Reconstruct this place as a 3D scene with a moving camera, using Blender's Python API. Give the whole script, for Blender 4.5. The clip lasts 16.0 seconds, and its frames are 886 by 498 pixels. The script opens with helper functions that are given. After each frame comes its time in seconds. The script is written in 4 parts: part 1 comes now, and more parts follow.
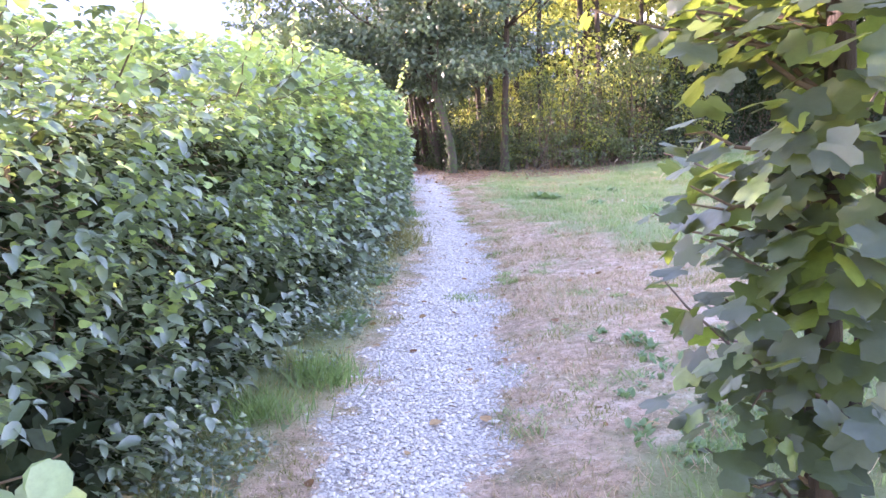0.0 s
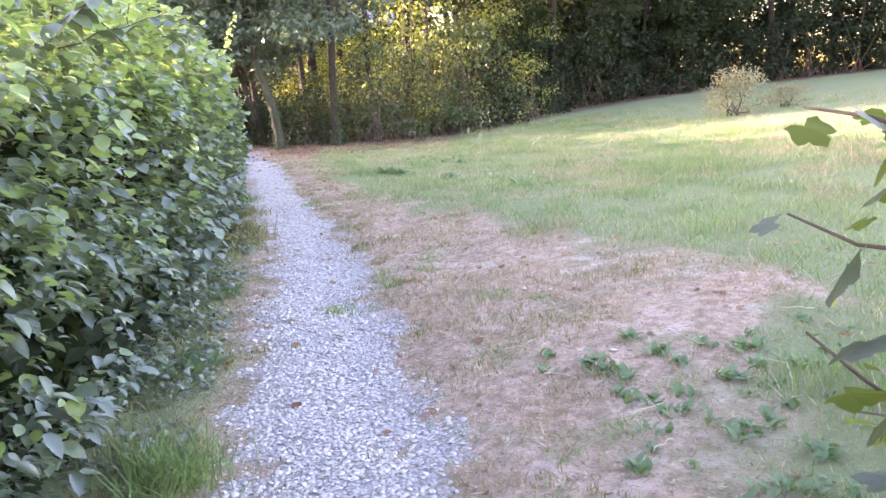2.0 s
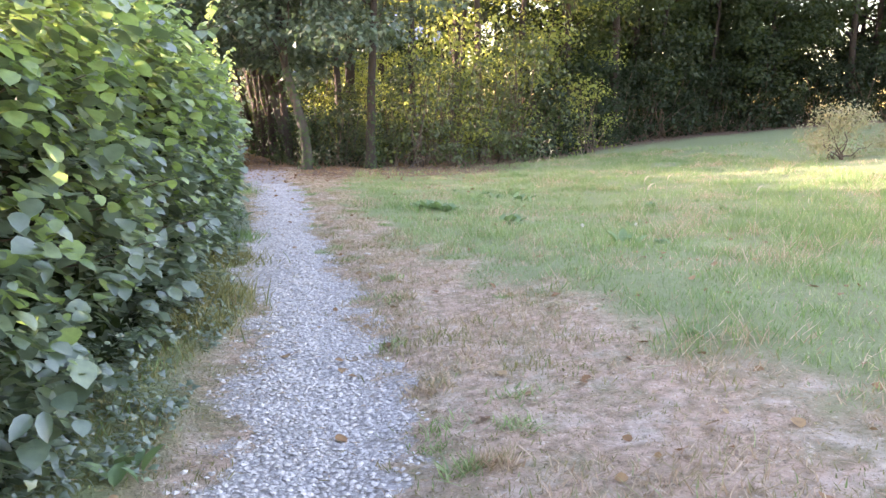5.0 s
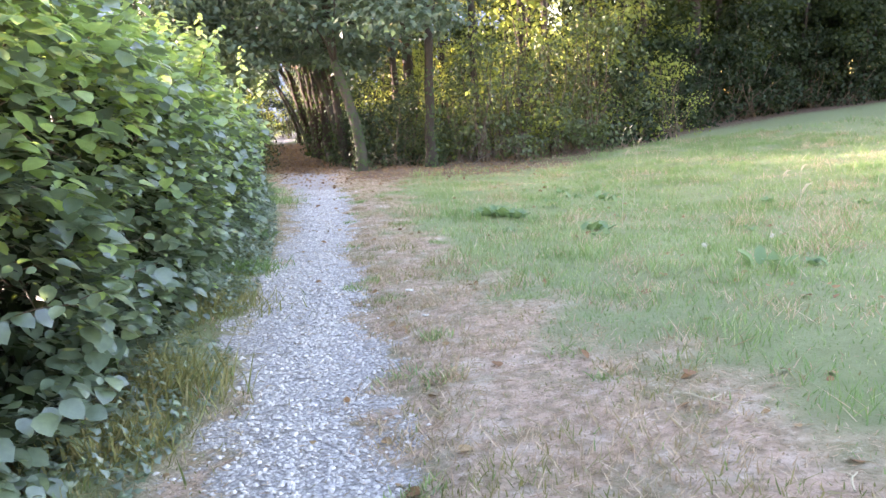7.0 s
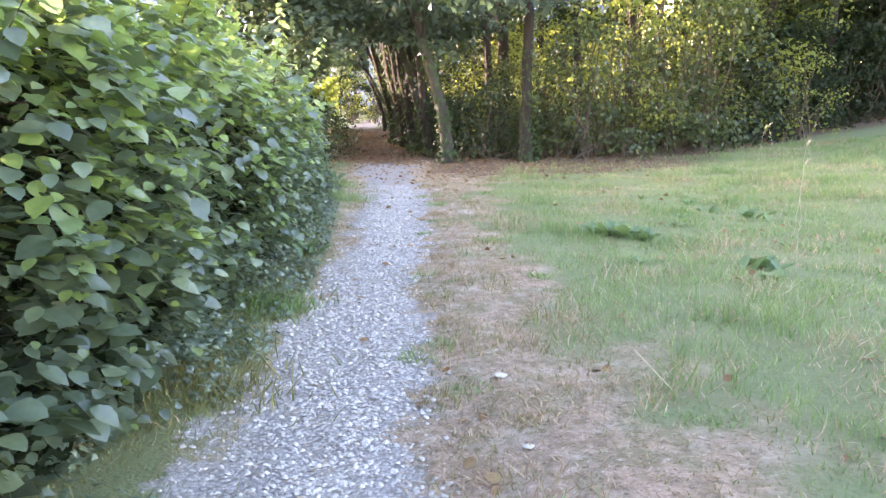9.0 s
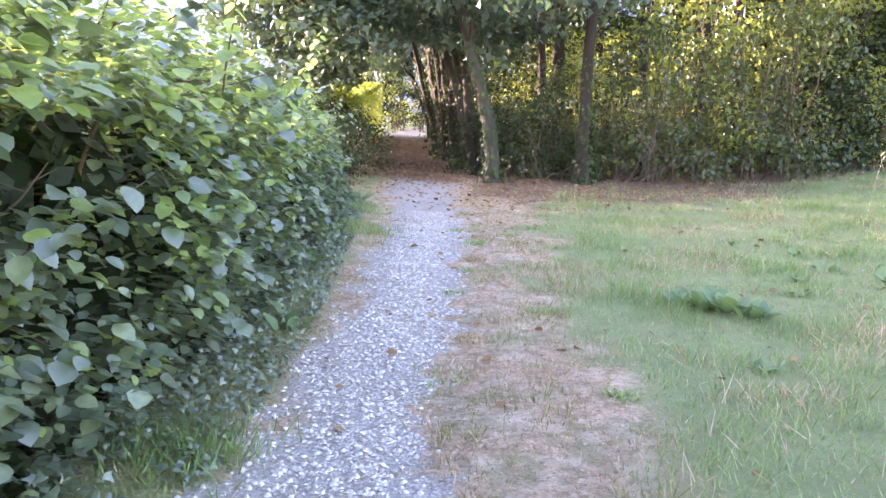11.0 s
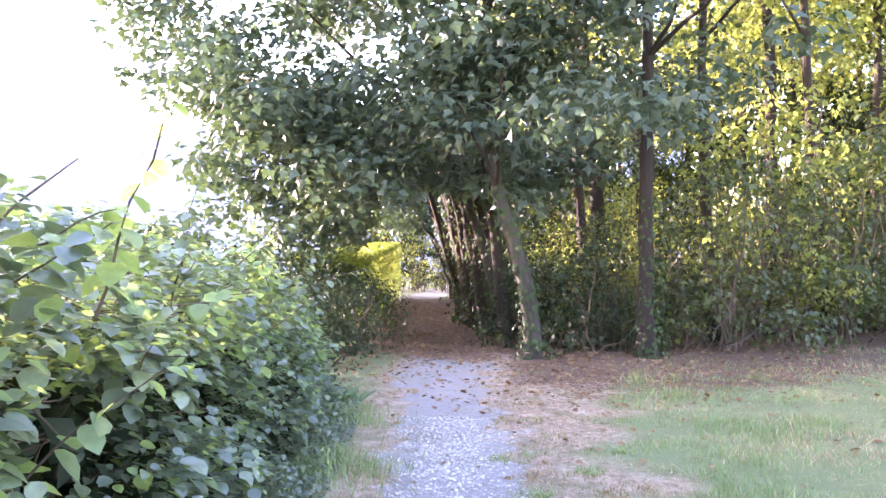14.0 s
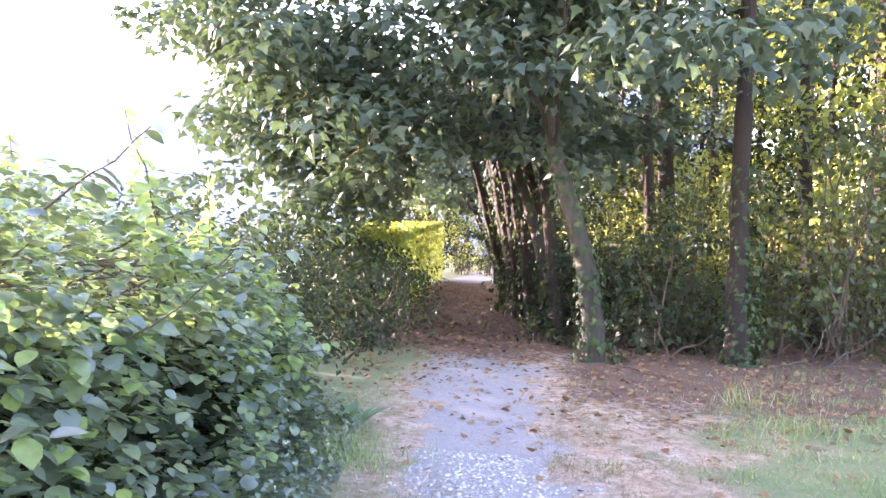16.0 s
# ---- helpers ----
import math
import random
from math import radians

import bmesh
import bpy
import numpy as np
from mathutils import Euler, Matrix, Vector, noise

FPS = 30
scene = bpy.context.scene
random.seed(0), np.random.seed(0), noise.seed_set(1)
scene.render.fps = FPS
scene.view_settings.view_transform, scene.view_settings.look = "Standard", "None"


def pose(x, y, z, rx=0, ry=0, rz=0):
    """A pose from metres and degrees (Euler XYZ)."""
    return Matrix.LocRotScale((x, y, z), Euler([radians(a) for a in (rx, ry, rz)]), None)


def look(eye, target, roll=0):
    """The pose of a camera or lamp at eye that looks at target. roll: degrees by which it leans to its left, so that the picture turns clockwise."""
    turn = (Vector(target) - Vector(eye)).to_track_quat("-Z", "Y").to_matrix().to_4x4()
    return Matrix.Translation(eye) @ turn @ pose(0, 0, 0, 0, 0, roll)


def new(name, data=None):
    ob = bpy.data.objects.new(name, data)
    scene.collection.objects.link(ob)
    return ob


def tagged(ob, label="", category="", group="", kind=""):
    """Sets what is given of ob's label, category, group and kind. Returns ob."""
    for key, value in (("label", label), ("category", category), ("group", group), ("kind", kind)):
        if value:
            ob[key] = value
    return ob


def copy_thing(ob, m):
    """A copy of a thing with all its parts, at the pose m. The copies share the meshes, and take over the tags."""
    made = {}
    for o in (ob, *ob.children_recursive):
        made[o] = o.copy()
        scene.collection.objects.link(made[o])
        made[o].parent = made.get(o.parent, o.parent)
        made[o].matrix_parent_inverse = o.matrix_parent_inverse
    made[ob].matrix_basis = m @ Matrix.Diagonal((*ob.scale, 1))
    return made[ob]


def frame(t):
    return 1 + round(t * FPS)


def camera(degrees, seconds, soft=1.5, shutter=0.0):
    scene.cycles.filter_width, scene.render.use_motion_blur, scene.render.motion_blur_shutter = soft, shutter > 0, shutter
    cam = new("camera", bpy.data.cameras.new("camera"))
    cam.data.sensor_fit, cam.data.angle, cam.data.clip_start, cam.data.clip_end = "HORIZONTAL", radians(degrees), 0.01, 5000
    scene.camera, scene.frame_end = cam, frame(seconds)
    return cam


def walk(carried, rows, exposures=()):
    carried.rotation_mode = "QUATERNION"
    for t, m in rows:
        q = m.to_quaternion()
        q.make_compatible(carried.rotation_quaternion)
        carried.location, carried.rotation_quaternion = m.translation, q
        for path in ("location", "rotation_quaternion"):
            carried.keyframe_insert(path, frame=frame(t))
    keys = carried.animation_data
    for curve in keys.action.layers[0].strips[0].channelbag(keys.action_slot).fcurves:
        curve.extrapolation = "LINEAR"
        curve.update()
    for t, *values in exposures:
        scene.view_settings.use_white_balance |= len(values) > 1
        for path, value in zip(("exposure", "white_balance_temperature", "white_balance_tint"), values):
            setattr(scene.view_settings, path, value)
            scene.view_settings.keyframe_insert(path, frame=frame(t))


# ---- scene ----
cam = camera(57.0, 16.0, 1.5)
PATH = [
    (0, (-0.005, -1.073, 1.488), (-0.041, 0.905, 1.190), -0.5),
    (0.5, (-0.153, -0.720, 1.481), (-0.013, 1.256, 1.203), 0.9),
    (1, (-0.275, -0.419, 1.479), (-0.035, 1.545, 1.189), -0.3),
    (1.5, (-0.283, 0.012, 1.451), (-0.001, 1.958, 1.090), -1.1),
    (2, (-0.333, 0.480, 1.427), (0.058, 2.406, 1.056), -1.7),
    (2.5, (-0.283, 0.961, 1.395), (0.045, 2.900, 1.034), -1.6),
    (3, (-0.246, 1.419, 1.371), (0.110, 3.353, 1.003), -0.1),
    (3.5, (-0.230, 1.935, 1.354), (0.138, 3.867, 0.988), -1.1),
    (4, (-0.206, 2.477, 1.355), (0.109, 4.415, 0.978), -0.1),
    (4.5, (-0.195, 3.015, 1.360), (0.169, 4.955, 1.037), -0.2),
    (4.7, (-0.151, 3.219, 1.336), (0.205, 5.162, 1.025), 0.5),
    (6.8, (0.279, 5.311, 1.302), (0.422, 7.277, 0.965), -0.7),
    (7, (0.301, 5.483, 1.301), (0.445, 7.450, 0.973), -1.6),
    (7.5, (0.365, 6.063, 1.286), (0.399, 8.030, 0.924), -0.5),
    (8, (0.334, 6.588, 1.263), (0.333, 8.555, 0.898), 0.0),
    (8.2, (0.340, 6.800, 1.256), (0.326, 8.769, 0.908), -0.1),
    (10.3, (0.275, 9.003, 1.279), (0.150, 10.966, 0.916), 0.5),
    (10.5, (0.282, 9.169, 1.305), (0.164, 11.137, 0.969), -0.2),
    (11, (0.297, 9.711, 1.317), (0.130, 11.675, 0.980), 2.1),
    (11.5, (0.195, 10.253, 1.367), (-0.006, 12.227, 1.121), 0.9),
    (12, (0.166, 10.766, 1.426), (-0.063, 12.751, 1.343), 0.3),
    (12.5, (0.063, 11.264, 1.397), (-0.180, 13.249, 1.401), -0.3),
    (13, (0.024, 11.812, 1.373), (-0.184, 13.801, 1.433), -2.1),
    (13.5, (-0.012, 12.369, 1.355), (-0.250, 14.354, 1.406), 0.1),
    (14, (-0.041, 12.906, 1.332), (-0.276, 14.892, 1.378), 0.2),
    (14.5, (-0.017, 13.470, 1.311), (-0.294, 15.451, 1.306), 1.9),
    (15, (-0.103, 14.028, 1.309), (-0.412, 16.004, 1.312), 1.9),
    (15.5, (-0.127, 14.558, 1.288), (-0.448, 16.532, 1.330), 1.4),
    (16, (-0.247, 15.115, 1.263), (-0.594, 17.085, 1.266), 1.9),
]
walk(cam, [(t, look(eye, target, roll)) for t, eye, target, roll in PATH],
     [(0.0, 4.4, 6050, 52), (3.0, 4.15, 6550, 46), (4.5, 4.05, 6600, 41), (7.0, 4.2, 6500, 35), (11.0, 4.25, 6200, 43), (12.3, 4.3, 6000, 49), (16.0, 4.38, 5950, 47)])

# ---- light ----
SUN_AZ, SUN_EL = radians(-68), radians(4.4)  # low evening sun from the left
sun_dir = Vector((math.sin(SUN_AZ) * math.cos(SUN_EL), math.cos(SUN_AZ) * math.cos(SUN_EL), math.sin(SUN_EL)))
world = bpy.data.worlds.new("sky")
scene.world = world
world.use_nodes = True
wn = world.node_tree.nodes
sky = wn.new("ShaderNodeTexSky")
sky.sky_type, sky.sun_disc = "NISHITA", False
sky.sun_elevation, sky.sun_rotation = SUN_EL, SUN_AZ
sky.air_density, sky.dust_density = 1.0, 1.0
world.node_tree.links.new(sky.outputs[0], wn["Background"].inputs[0])
wn["Background"].inputs[1].default_value = 0.15
sun = new("sun", bpy.data.lights.new("sun", "SUN"))
sun.data.energy, sun.data.angle, sun.data.color = 2.2, radians(0.6), (1.0, 0.88, 0.68)
sun.matrix_world = look(sun_dir * 60, (0, 0, 0))


# ---- materials ----
class Mat:
    """A node material with short ways to add and link nodes."""

    def __init__(self, name):
        self.m = bpy.data.materials.new(name)
        self.m.use_nodes = True
        self.t = self.m.node_tree
        self.b = self.t.nodes["Principled BSDF"]
        self.out = self.t.nodes["Material Output"]

    def node(self, kind, **values):
        n = self.t.nodes.new("ShaderNode" + kind)
        for k, v in values.items():
            n.inputs[k].default_value = v
        return n

    def link(self, a, b):
        self.t.links.new(a, b)

    def noise(self, scale, detail=4.0, rough=0.6, coord=None, stretch=None):
        n = self.node("TexNoise", Scale=scale, Detail=detail, Roughness=rough)
        c = self.t.nodes.new("ShaderNodeTexCoord") if coord is None else coord
        src = c.outputs["Object"]
        if stretch:
            mp = self.node("Mapping", Scale=stretch)
            self.link(src, mp.inputs["Vector"])
            src = mp.outputs[0]
        self.link(src, n.inputs["Vector"])
        return n.outputs["Fac"]

    def ramp(self, fac, stops):
        r = self.t.nodes.new("ShaderNodeValToRGB")
        e = r.color_ramp.elements
        while len(e) < len(stops):
            e.new(0.5)
        for el, (p, c) in zip(e, stops):
            el.position, el.color = p, (*c, 1)
        self.link(fac, r.inputs[0])
        return r.outputs[0]

    def mix(self, fac, a, b, kind="MIX"):
        n = self.t.nodes.new("ShaderNodeMix")
        n.data_type, n.blend_type = "RGBA", kind
        for src, sock in ((fac, n.inputs[0]), (a, n.inputs[6]), (b, n.inputs[7])):
            if isinstance(src, (int, float)):
                sock.default_value = src
            elif isinstance(src, tuple):
                sock.default_value = (*src, 1)
            else:
                self.link(src, sock)
        return n.outputs[2]

    def math(self, op, a, b=0.0):
        n = self.t.nodes.new("ShaderNodeMath")
        n.operation = op
        for src, sock in ((a, n.inputs[0]), (b, n.inputs[1])):
            if isinstance(src, (int, float)):
                sock.default_value = src
            else:
                self.link(src, sock)
        return n.outputs[0]

    def bump(self, height, strength, distance=0.02):
        n = self.node("Bump", Strength=strength, Distance=distance)
        self.link(height, n.inputs["Height"])
        self.link(n.outputs[0], self.b.inputs["Normal"])

    def rnd(self):
        g, o = self.t.nodes.new("ShaderNodeNewGeometry"), self.t.nodes.new("ShaderNodeObjectInfo")
        return self.math("FRACT", self.math("ADD", g.outputs["Random Per Island"], o.outputs["Random"]))


def leaf_mat(name, cols, glow, trans=0.4, rough=0.42, spec=0.5, coat=0.0):
    k = Mat(name)
    n = len(cols)
    base = k.ramp(k.rnd(), [(i / (n - 1), c) for i, c in enumerate(cols)])
    grain = k.ramp(k.noise(38, 3), [(0.3, (0.7, 0.7, 0.7)), (0.7, (1.15, 1.15, 1.1))])
    base = k.mix(1.0, base, grain, "MULTIPLY")
    k.link(base, k.b.inputs["Base Color"])
    k.b.inputs["Roughness"].default_value = rough
    k.b.inputs["Specular IOR Level"].default_value = spec
    k.b.inputs["Coat Weight"].default_value, k.b.inputs["Coat Roughness"].default_value = coat, 0.3
    k.bump(k.noise(60, 2), 0.25, 0.004)
    t = k.node("BsdfTranslucent")
    k.link(k.mix(0.55, base, glow), t.inputs["Color"])
    mx = k.node("MixShader", Fac=trans)
    k.link(k.b.outputs[0], mx.inputs[1])
    k.link(t.outputs[0], mx.inputs[2])
    k.link(mx.outputs[0], k.out.inputs["Surface"])
    return k.m


def plain_mat(name, c1, c2, scale, rough=0.85, bump=0.4, stretch=None, distance=0.02):
    k = Mat(name)
    big = k.noise(scale * 0.17, 3, stretch=stretch)
    fine = k.noise(scale, 6, 0.7, stretch=stretch)
    col = k.mix(k.math("ADD", k.math("MULTIPLY", big, 0.5), k.math("MULTIPLY", fine, 0.5)), c1, c2)
    col = k.mix(1.0, col, k.ramp(k.rnd(), [(0, (0.78, 0.78, 0.78)), (1, (1.18, 1.15, 1.12))]), "MULTIPLY")
    k.link(col, k.b.inputs["Base Color"])
    k.b.inputs["Roughness"].default_value = rough
    k.bump(fine, bump, distance)
    return k.m


HEDGE_LEAF = leaf_mat("hedge_leaf", [(0.052, 0.082, 0.055), (0.13, 0.18, 0.128), (0.098, 0.14, 0.1), (0.21, 0.27, 0.15)], (0.3, 0.45, 0.08), 0.2, 0.36, 1.0, 0.6)
# light young growth, brightened further for skylight and sun from behind
YOUNG_LIT_LEAF = leaf_mat("young_lit_leaf", [(0.26, 0.37, 0.13), (0.36, 0.48, 0.15), (0.2, 0.3, 0.14), (0.29, 0.37, 0.2)], (0.45, 0.62, 0.12), 0.48, 0.38, 0.9, 0.4)
# the bright last colour stands for sunlit leaves among the dark ones
MAPLE_LEAF = leaf_mat("maple_leaf", [(0.024, 0.036, 0.028), (0.04, 0.056, 0.04), (0.032, 0.046, 0.04), (0.05, 0.075, 0.04), (0.15, 0.22, 0.045)], (0.42, 0.56, 0.05), 0.32, 0.42, 0.65, 0.12)
CROWN_LEAF = leaf_mat("crown_leaf", [(0.058, 0.09, 0.062), (0.085, 0.122, 0.085), (0.07, 0.102, 0.078), (0.11, 0.152, 0.078)], (0.2, 0.33, 0.08), 0.16, 0.5, 0.45)
# woodland leaves with the canopy's shade put into the colour
SHADED_WOOD_LEAF = leaf_mat("shaded_wood_leaf", [(0.022, 0.034, 0.02), (0.038, 0.055, 0.028), (0.03, 0.046, 0.027), (0.05, 0.066, 0.028)], (0.3, 0.4, 0.05), 0.2, 0.65, 0.15)
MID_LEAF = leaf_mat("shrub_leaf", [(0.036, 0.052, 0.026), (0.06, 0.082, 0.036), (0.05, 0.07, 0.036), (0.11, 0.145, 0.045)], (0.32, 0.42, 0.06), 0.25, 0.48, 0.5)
# yellow-green brightened to pass for leaves with sun behind them
SUNLIT_LEAF = leaf_mat("sunlit_leaf", [(0.13, 0.17, 0.05), (0.2, 0.25, 0.06), (0.16, 0.2, 0.07), (0.3, 0.32, 0.08)], (0.65, 0.7, 0.12), 0.5, 0.55, 0.35)
# near-black: deep shade put into the colour; also serves the dark evergreen shrubs
DARK_SHADED_LEAF = leaf_mat("dark_shaded_leaf", [(0.016, 0.026, 0.015), (0.028, 0.043, 0.022), (0.024, 0.038, 0.023), (0.04, 0.055, 0.028)], (0.16, 0.24, 0.04), 0.15, 0.6, 0.2)
# sunlight put into the colour, since little sun reaches the clipped hedge
SUNLIT_CLIPPED_LEAF = leaf_mat("sunlit_clipped_leaf", [(0.16, 0.23, 0.045), (0.23, 0.31, 0.055), (0.19, 0.27, 0.05)], (0.6, 0.68, 0.08), 0.4, 0.5)
PALE_LEAF = leaf_mat("pale_leaf", [(0.3, 0.27, 0.15), (0.36, 0.33, 0.19), (0.24, 0.26, 0.13), (0.32, 0.25, 0.17)], (0.5, 0.45, 0.2), 0.25, 0.6)
DRY_LEAF = leaf_mat("dry_leaf", [(0.2, 0.1, 0.05), (0.3, 0.17, 0.08), (0.38, 0.26, 0.14), (0.25, 0.13, 0.07)], (0.4, 0.22, 0.08), 0.15, 0.7, 0.3)
GRASS = leaf_mat("grass_blade", [(0.19, 0.27, 0.11), (0.31, 0.41, 0.16), (0.29, 0.38, 0.22), (0.52, 0.52, 0.28)], (0.3, 0.42, 0.1), 0.35, 0.6, 0.3)
LUSH = leaf_mat("lush_grass_blade", [(0.13, 0.22, 0.08), (0.19, 0.31, 0.1), (0.17, 0.27, 0.13), (0.28, 0.37, 0.14)], (0.3, 0.42, 0.1), 0.35, 0.55, 0.35)
WEED = leaf_mat("weed_leaf", [(0.11, 0.19, 0.09), (0.17, 0.27, 0.12), (0.14, 0.23, 0.13), (0.25, 0.34, 0.14)], (0.32, 0.46, 0.1), 0.3, 0.45, 0.5)
STRAW = leaf_mat("dry_grass_blade", [(0.55, 0.37, 0.26), (0.72, 0.57, 0.43), (0.42, 0.28, 0.19), (0.3, 0.29, 0.14), (0.66, 0.47, 0.35)], (0.5, 0.4, 0.22), 0.25, 0.75, 0.2)
YELLOWED = leaf_mat("yellowed_grass_blade", [(0.2, 0.2, 0.07), (0.34, 0.29, 0.13), (0.12, 0.16, 0.05), (0.42, 0.33, 0.18)], (0.4, 0.4, 0.12), 0.3, 0.65, 0.3)
BARK = plain_mat("bark", (0.014, 0.010, 0.008), (0.07, 0.05, 0.037), 26, 0.9, 1.0, (1, 1, 0.16), 0.05)
PALE_BARK = plain_mat("pale_bark", (0.026, 0.022, 0.018), (0.1, 0.085, 0.068), 22, 0.85, 1.0, (1, 1, 0.2), 0.05)
TWIG = plain_mat("twig", (0.07, 0.05, 0.035), (0.16, 0.12, 0.08), 40, 0.85, 0.4)
DEAD_WOOD = plain_mat("dead_wood", (0.07, 0.055, 0.045), (0.17, 0.14, 0.12), 40, 0.85, 0.4)
PEBBLE = plain_mat("pebble", (0.46, 0.43, 0.41), (0.66, 0.62, 0.59), 60, 0.95, 0.3)
STONE = plain_mat("pale_stone", (0.5, 0.46, 0.4), (0.66, 0.62, 0.56), 40, 0.8, 0.4)
SEED = plain_mat("seed_head", (0.42, 0.36, 0.24), (0.55, 0.48, 0.34), 40, 0.8, 0.3)
MOSS = leaf_mat("ivy_leaf", [(0.03, 0.055, 0.025), (0.05, 0.085, 0.035), (0.045, 0.07, 0.03)], (0.25, 0.35, 0.06), 0.15, 0.6, 0.2)


def ground_mat():
    k = Mat("meadow_ground")
    at = {}
    for key in ("gravel", "dry", "litter"):
        a = k.t.nodes.new("ShaderNodeAttribute")
        a.attribute_name = key
        at[key] = a.outputs["Fac"]
    fine, mid, wide = k.noise(90, 5, 0.7), k.noise(14, 4), k.noise(1.3, 4)
    soil = k.mix(fine, (0.1, 0.085, 0.05), (0.2, 0.19, 0.1))
    green = k.mix(mid, (0.17, 0.22, 0.09), (0.31, 0.36, 0.17))
    green = k.mix(k.math("MULTIPLY", wide, 0.5), green, soil)
    dry = k.mix(fine, (0.35, 0.225, 0.155), (0.76, 0.56, 0.43))
    dry = k.mix(k.ramp(mid, [(0.42, (0, 0, 0)), (0.62, (0.75, 0.75, 0.75))]), dry, (0.26, 0.19, 0.115))
    dry = k.mix(k.ramp(k.noise(2.6, 5, 0.7), [(0.48, (0, 0, 0)), (0.62, (0.7, 0.7, 0.7))]), dry, (0.24, 0.23, 0.12))
    dry = k.mix(k.ramp(k.noise(4.5, 4), [(0.5, (0, 0, 0)), (0.7, (0.6, 0.6, 0.6))]), dry, (0.7, 0.58, 0.49))
    dry = k.mix(k.ramp(k.noise(34, 4, 0.75), [(0.56, (0, 0, 0)), (0.66, (0.75, 0.75, 0.75))]), dry, (0.13, 0.105, 0.06))
    dry = k.mix(k.ramp(k.noise(19, 4, 0.75), [(0.58, (0, 0, 0)), (0.68, (0.6, 0.6, 0.6))]), dry, (0.8, 0.68, 0.56))
    vor = k.node("TexVoronoi", Scale=50.0)
    c = k.t.nodes.new("ShaderNodeTexCoord")
    k.link(c.outputs["Object"], vor.inputs["Vector"])
    stones = k.ramp(vor.outputs["Color"], [(0.0, (0.46, 0.425, 0.41)), (0.5, (0.64, 0.6, 0.58)), (1.0, (0.8, 0.76, 0.73))])
    gravel = k.mix(k.ramp(vor.outputs["Distance"], [(0.28, (0, 0, 0)), (0.78, (0.9, 0.9, 0.9))]), stones, (0.27, 0.245, 0.23))
    gravel = k.mix(k.ramp(k.noise(7, 4), [(0.45, (0, 0, 0)), (0.7, (0.7, 0.7, 0.7))]), gravel, (0.34, 0.29, 0.25))
    gravel = k.mix(k.ramp(k.noise(220, 2), [(0.32, (0.35, 0.35, 0.35)), (0.5, (0, 0, 0))]), gravel, (0.18, 0.16, 0.15))
    sep = k.t.nodes.new("ShaderNodeSeparateXYZ")
    k.link(c.outputs["Object"], sep.inputs[0])
    worn = k.node("MapRange", **{"From Min": 9.0, "From Max": 17.0, "To Max": 0.85})
    k.link(sep.outputs["Y"], worn.inputs["Value"])
    earth = k.mix(fine, (0.29, 0.26, 0.25), (0.45, 0.41, 0.4))
    gravel = k.mix(worn.outputs[0], gravel, k.mix(k.ramp(mid, [(0.5, (0, 0, 0)), (0.75, (0.5, 0.5, 0.5))]), earth, (0.34, 0.28, 0.24)))
    litter = k.mix(fine, (0.07, 0.04, 0.028), (0.24, 0.14, 0.09))
    col = k.mix(at["dry"], green, dry)
    edge = k.ramp(k.math("ADD", at["gravel"], k.math("MULTIPLY", k.math("SUBTRACT", mid, 0.5), 1.6)), [(0.35, (0, 0, 0)), (0.62, (1, 1, 1))])
    col = k.mix(edge, col, gravel)
    edge2 = k.ramp(k.math("ADD", at["litter"], k.math("MULTIPLY", k.math("SUBTRACT", mid, 0.5), 1.6)), [(0.3, (0, 0, 0)), (0.7, (1, 1, 1))])
    col = k.mix(edge2, col, litter)
    k.link(col, k.b.inputs["Base Color"])
    k.b.inputs["Roughness"].default_value = 0.92
    k.bump(k.math("ADD", k.math("ADD", fine, k.math("MULTIPLY", mid, 1.5)), k.math("MULTIPLY", vor.outputs["Distance"], -0.8)), 0.9, 0.02)
    return k.m


GROUND = ground_mat()


# ---- mesh tools ----
rng = np.random.default_rng(7)
LATTICE = rng.random((256, 256))


def vnoise(x, y, scale):
    """Smooth value noise, 0 to 1, with cells of that many metres."""
    u, v = np.asarray(x, float) / scale + 512.3, np.asarray(y, float) / scale + 512.7
    i, j = np.floor(u).astype(int), np.floor(v).astype(int)
    f, g = u - i, v - j
    f, g = f * f * (3 - 2 * f), g * g * (3 - 2 * g)
    a = lambda p, q: LATTICE[p % 256, q % 256]
    return (a(i, j) * (1 - f) + a(i + 1, j) * f) * (1 - g) + (a(i, j + 1) * (1 - f) + a(i + 1, j + 1) * f) * g


def fbm(x, y, scale):
    return 0.55 * vnoise(x, y, scale) + 0.3 * vnoise(x, y, scale * 0.45) + 0.15 * vnoise(x, y, scale * 0.2)


def smooth(a, b, v):
    t = np.clip((np.asarray(v, float) - a) / (b - a), 0, 1)
    return t * t * (3 - 2 * t)


